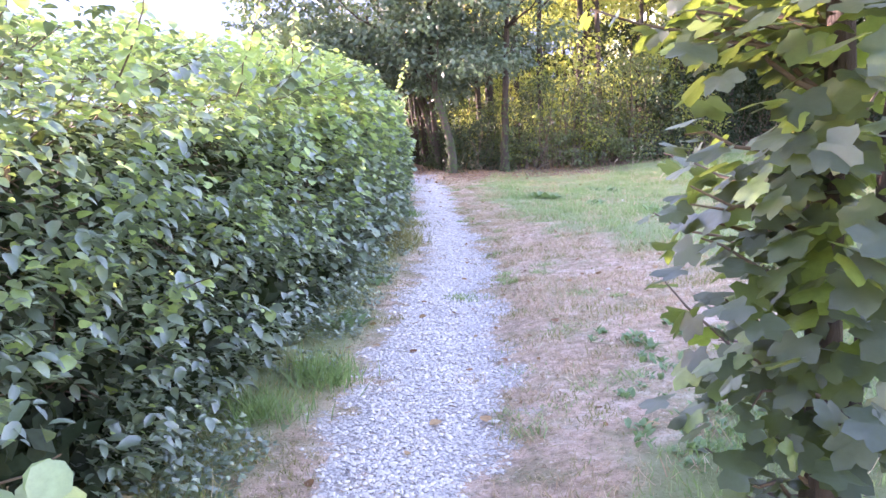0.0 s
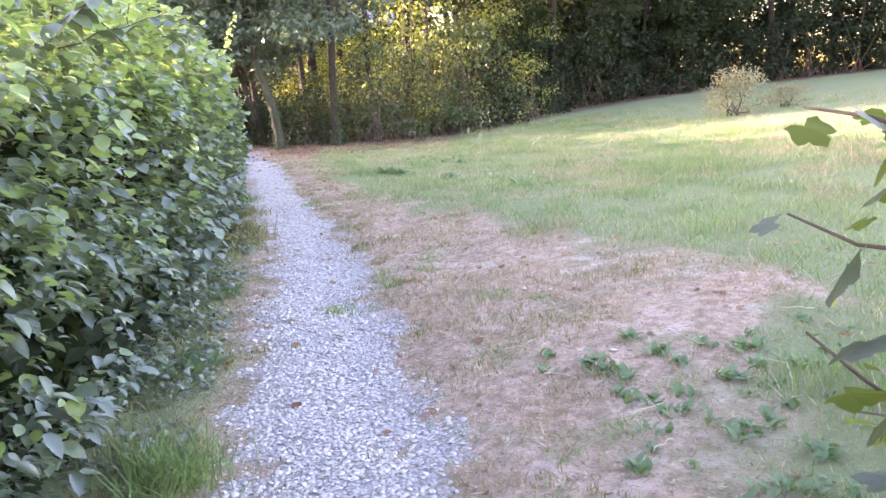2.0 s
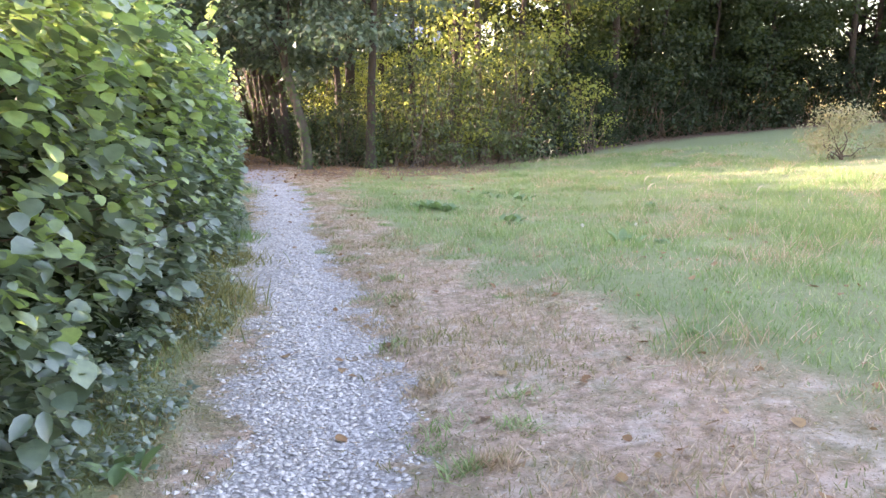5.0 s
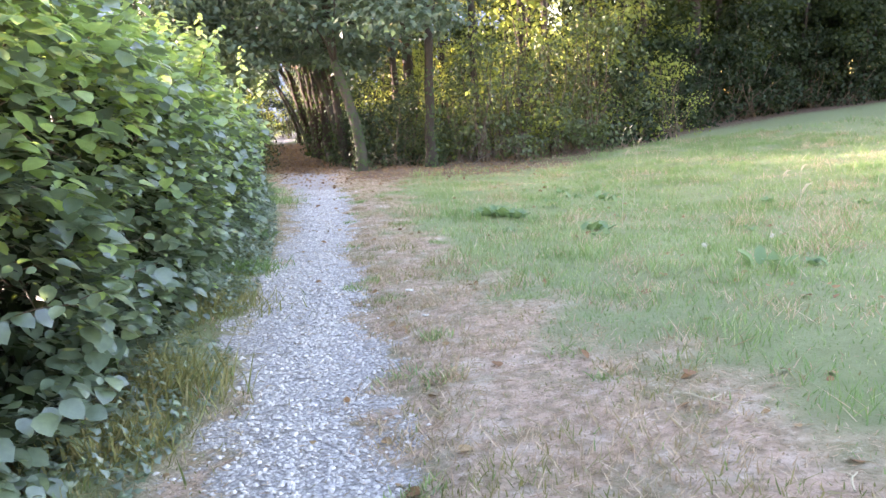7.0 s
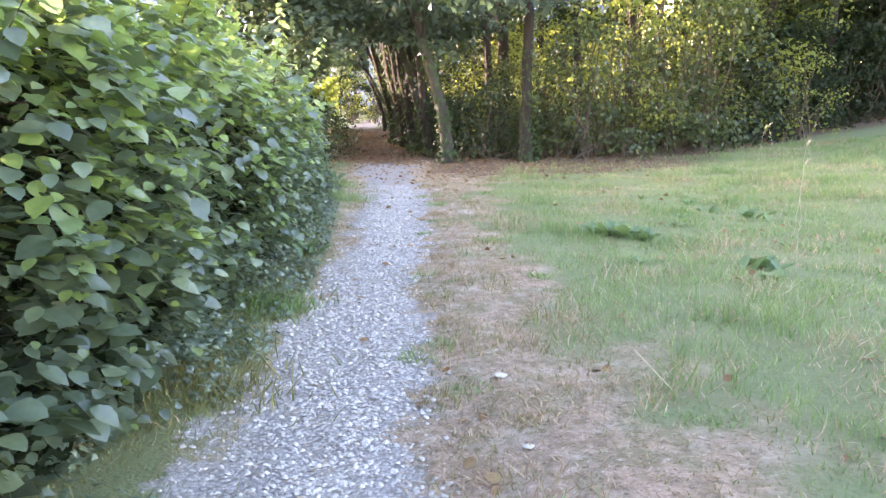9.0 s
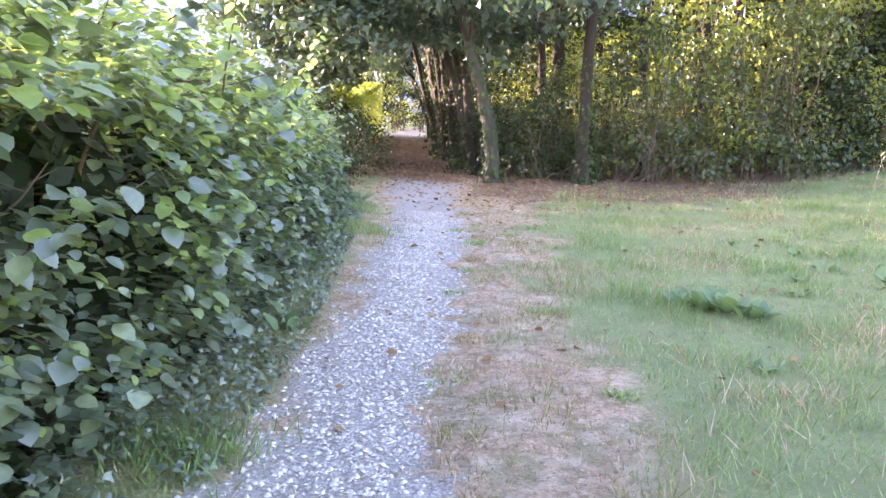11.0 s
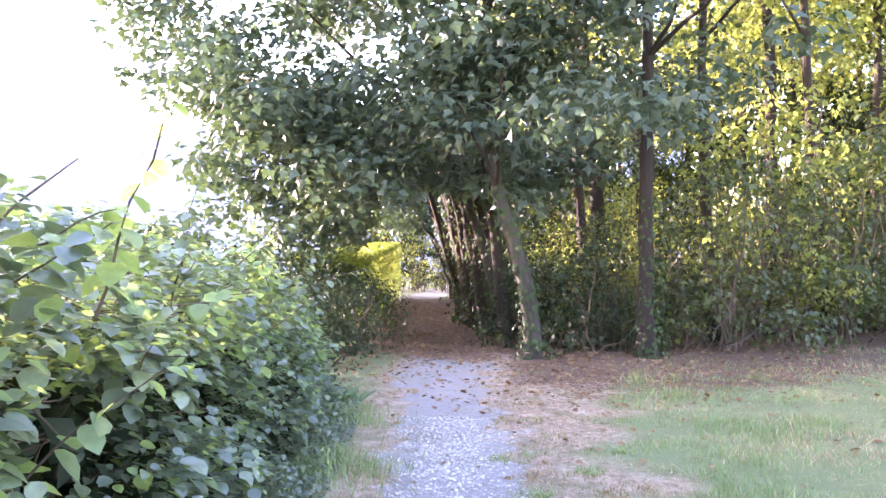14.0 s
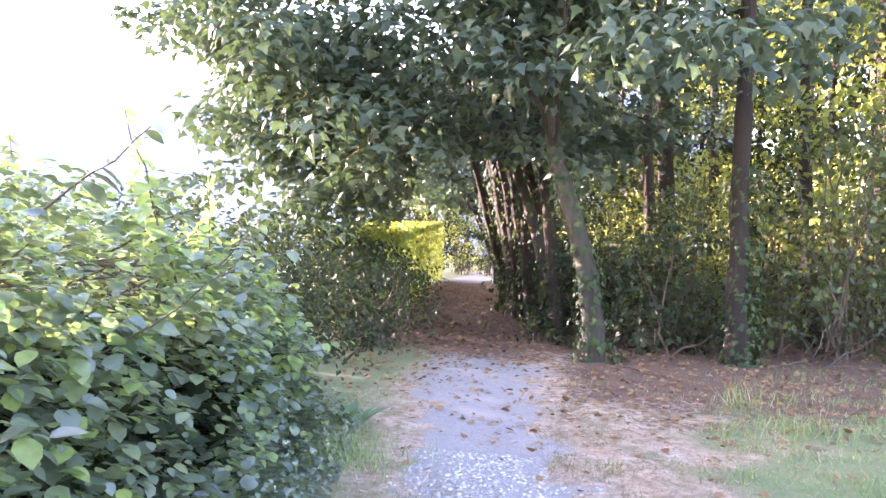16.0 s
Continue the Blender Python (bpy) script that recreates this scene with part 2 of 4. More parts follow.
def mesh(name, verts, faces, mat, soft=True):
    """A mesh from arrays; faces all have the same number of corners, or come as a list of such arrays."""
    me = bpy.data.meshes.new(name)
    groups = faces if isinstance(faces, list) else [faces]
    groups = [np.asarray(g, np.int32) for g in groups if len(g)]
    verts = np.asarray(verts, np.float32)
    loops = np.concatenate([g.ravel() for g in groups])
    sizes = np.concatenate([np.full(len(g), g.shape[1], np.int32) for g in groups])
    me.vertices.add(len(verts))
    me.vertices.foreach_set("co", verts.ravel())
    me.loops.add(len(loops))
    me.loops.foreach_set("vertex_index", loops)
    me.polygons.add(len(sizes))
    me.polygons.foreach_set("loop_start", np.concatenate([[0], np.cumsum(sizes)[:-1]]).astype(np.int32))
    me.polygons.foreach_set("use_smooth", np.full(len(sizes), soft))
    me.update(calc_edges=True)
    me.materials.append(mat)
    return me


def part(name, me, parent, label="", kind=""):
    ob = new(name, me)
    ob.parent = parent
    return tagged(ob, label, kind=kind)


def thing(name, label, category, group="", kind="", at=(0, 0, 0)):
    ob = new(name)
    ob.location = at
    return tagged(ob, label, category, group, kind)


def tube(points, radii, sides=8, rough=0.0):
    """Vertices and quads of a tapered tube through the points."""
    p = np.asarray(points, float)
    d = np.gradient(p, axis=0)
    d /= np.linalg.norm(d, axis=1, keepdims=True) + 1e-9
    ref = np.where(np.abs(d[:, 2:3]) > 0.9, [[1.0, 0, 0]], [[0, 0, 1.0]])
    u = np.cross(d, ref)
    u /= np.linalg.norm(u, axis=1, keepdims=True) + 1e-9
    w = np.cross(d, u)
    a = np.arange(sides) * 2 * np.pi / sides
    r = np.asarray(radii, float)[:, None] * (1 + rough * (rng.random((len(p), sides)) - 0.5))
    v = p[:, None] + r[..., None] * (np.cos(a)[None, :, None] * u[:, None] + np.sin(a)[None, :, None] * w[:, None])
    n = len(p)
    i, j = np.meshgrid(np.arange(n - 1), np.arange(sides), indexing="ij")
    q = np.stack([i * sides + j, i * sides + (j + 1) % sides, (i + 1) * sides + (j + 1) % sides, (i + 1) * sides + j], -1).reshape(-1, 4)
    return v.reshape(-1, 3), q


def join(pieces):
    vs, fs, n = [], [], 0
    for v, f in pieces:
        vs.append(v), fs.append(np.asarray(f) + n)
        n += len(v)
    return np.concatenate(vs), np.concatenate(fs)


def bend(a, b, wobble=0.05, n=7, sag=0.0):
    """Points of an uneven line from a to b."""
    a, b = np.asarray(a, float), np.asarray(b, float)
    t = np.linspace(0, 1, n)[:, None]
    p = a + (b - a) * t
    off = (rng.random((n, 3)) - 0.5) * 2 * wobble
    off[0] = 0
    p += off
    p[:, 2] -= sag * np.sin(np.pi * t[:, 0])
    return p


def frames_from(normal, spin, tilt_down=0.0):
    """Rotation matrices (columns: across, along, normal) for leaves with these normals, spun about them."""
    n = normal / (np.linalg.norm(normal, axis=1, keepdims=True) + 1e-9)
    ref = np.where(np.abs(n[:, 2:3]) > 0.95, [[0, 1.0, 0]], [[0, 0, -1.0]])
    along = ref - (ref * n).sum(1, keepdims=True) * n
    along /= np.linalg.norm(along, axis=1, keepdims=True) + 1e-9
    across = np.cross(along, n)
    c, s = np.cos(spin)[:, None], np.sin(spin)[:, None]
    return np.stack([c * across + s * along, -s * across + c * along, n], -1)


def scatter(template, places, rots, sizes):
    """All copies of a small mesh (vertices, list of face arrays) as one set of arrays."""
    tv, tf = template
    v = np.einsum("nij,kj->nki", rots, tv) * sizes[:, None, None] + places[:, None]
    k = len(tv)
    base = (np.arange(len(places)) * k)[:, None, None]
    return v.reshape(-1, 3), [(base + f[None]).reshape(-1, f.shape[1]) for f in map(np.asarray, tf)]


def oval_leaf(width=0.43, fold=0.09, droop=0.18):
    """A broad toothed leaf, folded along its rib: length 1 along y."""
    v = [(0, 0, 0)]
    for y, h in ((0.14, 0.62), (0.42, 1.0), (0.74, 0.74)):
        z = -droop * y * y
        v += [(-h * width, y, z + fold * h), (0, y, z), (h * width, y, z + fold * h)]
    v.append((0, 1, -droop))
    quads = [(1, 2, 5, 4), (2, 3, 6, 5), (4, 5, 8, 7), (5, 6, 9, 8)]
    return np.array(v), [np.array(quads), np.array([(0, 2, 1), (0, 3, 2), (7, 8, 10), (8, 9, 10)])]


def card_leaf(width=0.34):
    v = np.array([(0, 0, 0), (-width, 0.45, 0.08), (0, 1, -0.08), (width, 0.45, 0.08)])
    return v, [np.array([(0, 2, 1), (0, 3, 2)])]


def palm_leaf():
    """A five-lobed leaf with pointed teeth, cupped along its ribs: about 1 across."""
    outline = []
    for ang, r in ((-142, 0.34), (-118, 0.52), (-97, 0.44), (-76, 0.54), (-54, 0.66), (-40, 0.56), (-30, 0.46), (-22, 0.6), (-11, 0.66), (0, 0.78)):
        outline.append((math.sin(radians(ang)) * r, math.cos(radians(ang)) * r))
    outline += [(-x, y) for x, y in outline[-2::-1]]
    outline = [(0, -0.08)] + outline
    v = [(0, 0.05, 0.0)] + [(x, y + 0.05, -0.22 * (x * x + y * y) + 0.05 * math.sin(7 * i)) for i, (x, y) in enumerate(outline)]
    n = len(outline)
    return np.array(v) + [(0, 0.1, 0)], [np.array([(0, i + 1, (i + 1) % n + 1) for i in range(n)])]


def lobe_leaf():
    """A simple lobed leaf for crowns seen from some metres."""
    pts = [(0, -0.05), (-0.5, 0.15), (-0.25, 0.35), (0, 0.9), (0.25, 0.35), (0.5, 0.15)]
    v = [(0, 0.3, 0.04)] + [(x, y, -0.18 * abs(x) - 0.1 * y) for x, y in pts]
    n = len(pts)
    return np.array(v), [np.array([(0, i + 1, (i + 1) % n + 1) for i in range(n)])]


OVAL, NARROW, CARD, PALM, LOBE = oval_leaf(), oval_leaf(0.27, 0.12, 0.25), card_leaf(), palm_leaf(), lobe_leaf()


def stone_template():
    v = np.array([(0, 0, 0.62), (0.9, 0.1, 0.15), (0.25, 0.85, 0.2), (-0.75, 0.5, 0.1), (-0.7, -0.55, 0.2), (0.3, -0.9, 0.12), (0, 0, -0.4)])
    f = [(0, 1 + i, 1 + (i + 1) % 5) for i in range(5)] + [(6, 1 + (i + 1) % 5, 1 + i) for i in range(5)]
    return v, [np.array(f)]


def random_rots(n, up=0.0):
    """Random leaf frames; up pulls the normals towards the sky."""
    d = rng.normal(size=(n, 3))
    d /= np.linalg.norm(d, axis=1, keepdims=True)
    d[:, 2] = np.abs(d[:, 2])
    d += (0, 0, up)
    return frames_from(d, rng.random(n) * 2 * np.pi)


# ---- the lie of the land ----
def path_mid(y):
    return np.interp(y, [-6, 2.2, 4.6, 7.2, 9.3, 10.6, 12, 13.3, 14.6, 16, 18.7, 20.1, 21.5, 23, 24.5, 26.1, 29.6, 35.5, 43.6, 52, 70],
                     [-0.26, -0.24, -0.15, -0.07, -0.07, -0.18, -0.31, -0.36, -0.43, -0.53, -0.68, -0.79, -0.97, -1.2, -1.47, -1.75, -2.35, -3.22, -4.4, -5.4, -6.0])


def path_half(y):
    return np.interp(y, [-5, 2, 6, 8.3, 10, 13, 15, 17, 20, 21.5, 24, 30, 36], [0.31, 0.3, 0.33, 0.34, 0.32, 0.29, 0.31, 0.34, 0.37, 0.41, 0.46, 0.54, 0.6])


def hedge_foot(y):
    return np.interp(y, [-5, 2.2, 3.2, 4.5, 7.1, 8.4, 9.3, 10.5, 12, 13.2, 14.5, 15.9, 17.3, 18.6, 19.9, 21.2, 22.7],
                     [-1.5, -1.2, -1.12, -1.02, -0.95, -0.9, -0.84, -0.92, -1.03, -1.09, -1.19, -1.37, -1.55, -1.71, -1.94, -2.15, -2.3])


def hedge_face(y):
    return np.interp(y, [-5, 2.2, 3.2, 4.5, 7.1, 8.4, 9.3, 10.5, 12, 13.2, 14.5, 15.9, 17.3, 18.6, 19.9, 21.2],
                     [-1.4, -1.1, -1.04, -0.97, -0.88, -0.8, -0.74, -0.8, -0.86, -0.9, -1.03, -1.25, -1.45, -1.63, -1.92, -2.2])


def hedge_top(y):
    return np.interp(y, [-5, 1.3, 4.6, 7.2, 10.6, 12.7, 14, 15.3, 17.4, 18.7, 20.8], [1.78, 1.78, 1.96, 2.03, 1.91, 1.68, 1.52, 1.42, 1.4, 1.3, 1.0])


def wood_edge(x):
    return np.interp(x, [-30, -0.6, 1.3, 3.3, 6.5, 10.7, 15, 20, 30, 45], [24.5, 24.3, 24.0, 24.9, 27.9, 32, 35, 36.5, 34, 20])


def gz(x, y):
    """Height of the ground."""
    x, y = np.asarray(x, float), np.asarray(y, float)
    rise = 0.085 * np.log1p(np.exp(np.clip((x - 4.6) * 1.1, -30, 30))) / 1.1
    rise = np.where(x > 34, 0.085 * 29.4 + (x - 34) * 0.01, rise)
    rise = rise + 0.1 * np.clip(x - 0.1, 0, 2.4) * smooth(14, 9, y) * smooth(60, 20, x)
    fall = -0.12 * np.clip(-x - 4.4, 0, 60) * smooth(36, 26, y)
    off = np.abs(x - path_mid(y)) - path_half(y)
    bumps = (fbm(x, y, 1.1) - 0.5) * 0.07 * smooth(0.05, 0.9, off) + (vnoise(x, y, 0.2) - 0.5) * 0.018
    near = smooth(80, 44, np.hypot(x, y - 14))
    return rise + fall + bumps * near + 0.03 * smooth(0, 0.5, off) * near


def gravel_of(x, y):
    d = np.abs(x - path_mid(y)) / path_half(y)
    return smooth(1.75, 0.65, d + 1.5 * (fbm(x, y, 0.5) - 0.5) + 0.9 * (vnoise(x + 5, y, 0.16) - 0.5))


def dry_of(x, y):
    edge = np.interp(y, [0, 2.1, 3.1, 4, 5.3, 6.6, 7.9, 9.1, 10.4, 12, 13.5, 14.8, 16.1, 18, 20.3, 21.9, 23.5], [0.5, 0.47, 0.75, 2.2, 2.44, 2.1, 1.78, 1.5, 1.22, 0.97, 0.81, 0.72, 0.62, 0.52, 0.5, 0.6, 0.8])
    right = smooth(0.4, -0.3, x - edge + 1.5 * (fbm(x, y, 0.9) - 0.5) + 0.7 * (vnoise(x + 3, y, 0.3) - 0.5))
    left = smooth(0.12, 0.5, x - hedge_foot(y) + 0.3 * (fbm(x + 9, y, 0.5) - 0.5))
    return right * left


def litter_of(x, y):
    tunnel = smooth(23.2, 26.6, y + 1.4 * (fbm(x, y, 0.7) - 0.5)) * smooth(50, 46, y)
    wood = smooth(-4.2, -0.4, y - wood_edge(x) - 1.1 * smooth(4.4, 6.6, x) + 1.2 * (fbm(x, y, 0.6) - 0.5)) * smooth(-0.9, 0.0, x)
    return np.clip(np.maximum(tunnel * smooth(3, 1.2, np.abs(x - path_mid(y))), wood), 0, 1)


def axis_steps(lo, hi, step, far, grow=1.35):
    mid = np.arange(lo, hi + step / 2, step)
    ends, s, v = [], step, 0.0
    while v < far:
        s *= grow
        v += s
        ends.append(v)
    ends = np.array(ends)
    return np.concatenate([lo - ends[::-1], mid, hi + ends])


def build_ground():
    xs, ys = axis_steps(-2.2, 4.0, 0.06, 900, 1.16), axis_steps(0.6, 25.5, 0.08, 900, 1.16)
    gx, gy = np.meshgrid(xs, ys)
    x, y = gx.ravel(), gy.ravel()
    v = np.stack([x, y, gz(x, y)], 1)
    nx, ny = len(xs), len(ys)
    i, j = np.meshgrid(np.arange(ny - 1), np.arange(nx - 1), indexing="ij")
    a = (i * nx + j).ravel()
    me = mesh("ground", v, np.stack([a, a + 1, a + nx + 1, a + nx], 1), GROUND)
    for key, vals in (("gravel", gravel_of(x, y)), ("dry", dry_of(x, y)), ("litter", litter_of(x, y))):
        at = me.attributes.new(key, "FLOAT", "POINT")
        at.data.foreach_set("value", np.asarray(vals, np.float32))
    return tagged(new("ground", me), "meadow ground with a worn grey gravel footpath", "ground", kind="structure")


ground = build_ground()


def at_ground(x, y, dz=0.0):
    return (float(x), float(y), float(gz(x, y)) + dz)


# ---- hedge beside the path ----
def hedge_points(n, shell=0.22, y0=-0.4, y1=20.9):
    """Places on the hedge's path side and top, with outward normals."""
    y = y0 + rng.random(n) * (y1 - y0)
    arc = rng.random(n)
    top, face, foot = hedge_top(y), hedge_face(y), hedge_foot(y)
    depth = 1.7
    on_face = arc < 0.62
    s = np.where(on_face, arc / 0.62, (arc - 0.62) / 0.38)
    zf = 0.04 + s * (top - 0.12)
    tuck = smooth(0.55, 0.0, zf)
    round_in = smooth(top - 0.5, top, zf) ** 1.5
    xf = face - (face - foot) * tuck - 0.22 * round_in - 0.06 * tuck
    xt = face - 0.18 - s * depth
    zt = top + 0.05 * np.sin(s * 3) + (0.1 + 0.08 * smooth(13, 16, y)) * s
    x, z = np.where(on_face, xf, xt), np.where(on_face, zf, zt)
    lump = 0.5 * (fbm(y + 40, z * 1.3 + x, 0.6) - 0.5) + 0.22 * (vnoise(y, z * 1.2 + x, 0.17) - 0.5)
    nx = np.where(on_face, 1 - 0.8 * round_in, 0.15)
    nz = np.where(on_face, 0.15 + 0.9 * round_in, 1.0)
    nrm = np.stack([nx, np.zeros(n), nz], 1)
    end = smooth(19.4, 20.9, y)
    nrm[:, 1] = end * 1.2
    nrm /= np.linalg.norm(nrm, axis=1, keepdims=True)
    deep = -shell * rng.random(n) ** 1.6
    p = np.stack([x, y, z], 1) + nrm * (lump + deep)[:, None]
    p[:, 0] -= 0.5 * end ** 2 * rng.random(n)
    keep = (p[:, 2] > gz(p[:, 0], p[:, 1]) + 0.02) & (fbm(y * 1.0 + 7, z * 1.2 - x, 0.36) > np.where(on_face, 0.1 * smooth(1.4, 0.2, z) + 0.4, 0.22))
    return p[keep], nrm[keep], deep[keep]


def leaf_set(name, template, p, rots, sizes, mat, parent, label="", kind="stuff"):
    v, f = scatter(template, p, rots, sizes)
    return part(name, mesh(name, v, f, mat), parent, label, kind)


def build_hedge():
    hedge = thing("hedge", "tall overgrown broad-leaved green hedge bordering the gravel path", "hedge")
    for k in range(46):
        y = 0.0 + k * 0.44 + rng.random() * 0.2
        x = hedge_foot(y) - 0.35 - rng.random() * 0.5
        top = hedge_top(y) - 0.4
        p = bend(at_ground(x, y, -0.05), (x + 0.15 * rng.normal(), y + 0.2 * rng.normal(), top), 0.05)
        v, q = tube(p, np.linspace(0.022, 0.008, len(p)), 6)
        stem = part("stem", mesh("stem", v, q, TWIG), hedge, "brown woody stem" if k == 0 else "")
    twigs = []
    for k in range(1150):
        y = 0.0 + rng.random() * 20
        z = 0.15 + rng.random() * (hedge_top(y) - 0.3)
        a = np.array([hedge_face(y) - 0.55 - 0.3 * rng.random(), y, z])
        b = a + (0.36, 0.2 * rng.normal(), 0.2 * rng.normal())
        twigs.append(tube(bend(a, b, 0.03, 4), [0.006, 0.005, 0.004, 0.002], 4))
    v, q = join(twigs)
    part("twig_mass", mesh("twig_mass", v, q, TWIG), hedge, kind="stuff")
    # dark inner body of the hedge: leaf cards darkened for shade, blocking sun
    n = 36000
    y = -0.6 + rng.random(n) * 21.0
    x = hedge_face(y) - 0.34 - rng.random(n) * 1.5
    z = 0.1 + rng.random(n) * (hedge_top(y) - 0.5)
    leaf_set("inner_leaves", CARD, np.stack([x, y, z], 1), random_rots(n, 0.0), 0.11 + 0.07 * rng.random(n), DARK_SHADED_LEAF, hedge)
    # more dark fill low down, so no light shows under the hedge
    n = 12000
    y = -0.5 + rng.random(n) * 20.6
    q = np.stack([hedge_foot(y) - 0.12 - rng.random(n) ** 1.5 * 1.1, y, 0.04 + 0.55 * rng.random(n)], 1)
    leaf_set("inner_leaves", CARD, q, random_rots(n, 0.0), 0.09 + 0.06 * rng.random(n), DARK_SHADED_LEAF, hedge)
    p, nrm, deep = hedge_points(112000, 0.42)
    n = len(p)
    aim = nrm * (0.05 + 0.4 * rng.random(n))[:, None] + np.stack([0.26 * rng.normal(size=n), 0.36 * rng.normal(size=n), 0.9 + 0.3 * rng.random(n)], 1)
    rots = frames_from(aim, rng.normal(size=n) * 0.9)
    size = (0.03 + 0.066 * rng.random(n) ** 1.5) * np.interp(p[:, 1], [2.2, 6.5, 8.5, 12.5, 17], [0.85, 1.12, 1.22, 1.05, 0.85])
    # more young leaves towards the top, where their colour also paints the light
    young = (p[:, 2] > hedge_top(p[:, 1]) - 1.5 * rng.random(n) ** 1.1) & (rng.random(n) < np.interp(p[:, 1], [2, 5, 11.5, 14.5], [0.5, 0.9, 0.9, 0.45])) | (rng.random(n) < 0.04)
    near = (p[:, 1] > 7.5) & (p[:, 1] < 14) & (deep > -0.05) & (p[:, 2] > 0.7) & ~young & (p[:, 0] > -1.3)
    pick = np.flatnonzero(near)
    pick = rng.permutation(pick)[:230]
    single = np.zeros(n, bool)
    single[pick] = True
    old = ~young & ~single
    narrow = old & (p[:, 1] + rng.normal(size=n) < 5.0)
    old &= ~narrow
    leaf_set("narrow_leaves", NARROW, p[narrow], rots[narrow], size[narrow] * 1.12, HEDGE_LEAF, hedge, "narrower dark leaves")
    leaf_set("leaves", OVAL, p[old], rots[old], size[old], HEDGE_LEAF, hedge)
    leaf_set("young_leaves", OVAL, p[young], rots[young], size[young] * 0.9, YOUNG_LIT_LEAF, hedge, "yellow-green young leaves, coloured brighter as if lit by the sky")
    leaf_me = mesh("leaf", OVAL[0], OVAL[1], HEDGE_LEAF)
    for i in pick:
        ob = part("leaf", leaf_me, hedge)
        ob.matrix_basis = Matrix.Translation(p[i]) @ Matrix(rots[i].tolist()).to_4x4() @ Matrix.Scale(float(size[i] * 1.15), 4)
    # upright shoots that stand out of the top and the shoulder
    for k in range(46):
        y = 1.3 + rng.random() * 18.0
        x = hedge_face(y) - 0.05 - rng.random() ** 1.5 * 1.3
        z0 = hedge_top(y) - 0.25
        h = 0.3 + 0.32 * rng.random()
        line = bend((x, y, z0), (x + 0.12 * rng.normal() + 0.06, y + 0.12 * rng.normal(), z0 + h), 0.015, 7)
        shoot = part("shoot", mesh("shoot", *tube(line, np.linspace(0.005, 0.002, 7), 5), TWIG), hedge)
        m = 19
        t = np.linspace(0.15, 1, m)
        pos = np.stack([np.interp(t, np.linspace(0, 1, 7), line[:, c]) for c in range(3)], 1)
        ang = np.arange(m) * 2.4 + rng.random() * 6
        nr = np.stack([0.6 * np.cos(ang), 0.6 * np.sin(ang), np.full(m, 0.9)], 1)
        rt = frames_from(nr, rng.normal(size=m) * 0.4)
        leaf_set("shoot_leaves", OVAL, pos, rt, np.linspace(0.1, 0.045, m), YOUNG_LIT_LEAF if k % 3 else HEDGE_LEAF, shoot)
    for k in range(60):
        y = 2.0 + rng.random() * 18.2
        z = 0.5 + rng.random() * (hedge_top(y) - 0.5)
        a = np.array([hedge_face(y) - 0.2, y, z])
        line = bend(a, a + (0.3 + 0.1 * rng.normal(), 0.12 * rng.normal(), 0.12 + 0.1 * rng.normal()), 0.012, 6)
        sprig = part("sprig", mesh("sprig", *tube(line, np.linspace(0.004, 0.0015, 6), 4), TWIG), hedge)
        m = 9
        t = np.linspace(0.3, 1, m)
        pos = np.stack([np.interp(t, np.linspace(0, 1, 6), line[:, c]) for c in range(3)], 1)
        nr = np.stack([0.25 + 0.3 * rng.normal(size=m), 0.45 * rng.normal(size=m), np.full(m, 0.9)], 1)
        leaf_set("sprig_leaves", OVAL, pos, frames_from(nr, rng.normal(size=m) * 0.8), np.linspace(0.095, 0.05, m), HEDGE_LEAF if k % 3 else YOUNG_LIT_LEAF, sprig)
    # a low sprig that reaches out beside the start
    line = bend((-1.1, 0.48, 0.69), (-0.77, 0.4, 0.87), 0.01, 5)
    sprig = part("sprig", mesh("sprig", *tube(line, np.linspace(0.005, 0.002, 5), 5), TWIG), hedge)
    pos = np.array([(-0.83, 0.41, 0.85), (-0.76, 0.4, 0.86), (-0.85, 0.38, 0.81), (-0.91, 0.43, 0.79), (-0.79, 0.44, 0.79)])
    nr = np.array([(0.2, -0.5, 0.8), (0.5, -0.6, 0.6), (0.1, -0.7, 0.5), (0.3, -0.4, 0.8), (0.4, -0.5, 0.3)])
    leaf_set("sprig_leaves", OVAL, pos, frames_from(nr, np.array([0.6, -0.8, 1.2, -0.3, 0.2])), np.array([0.1, 0.1, 0.09, 0.09, 0.08]), YOUNG_LIT_LEAF, sprig)
    return hedge


build_hedge()


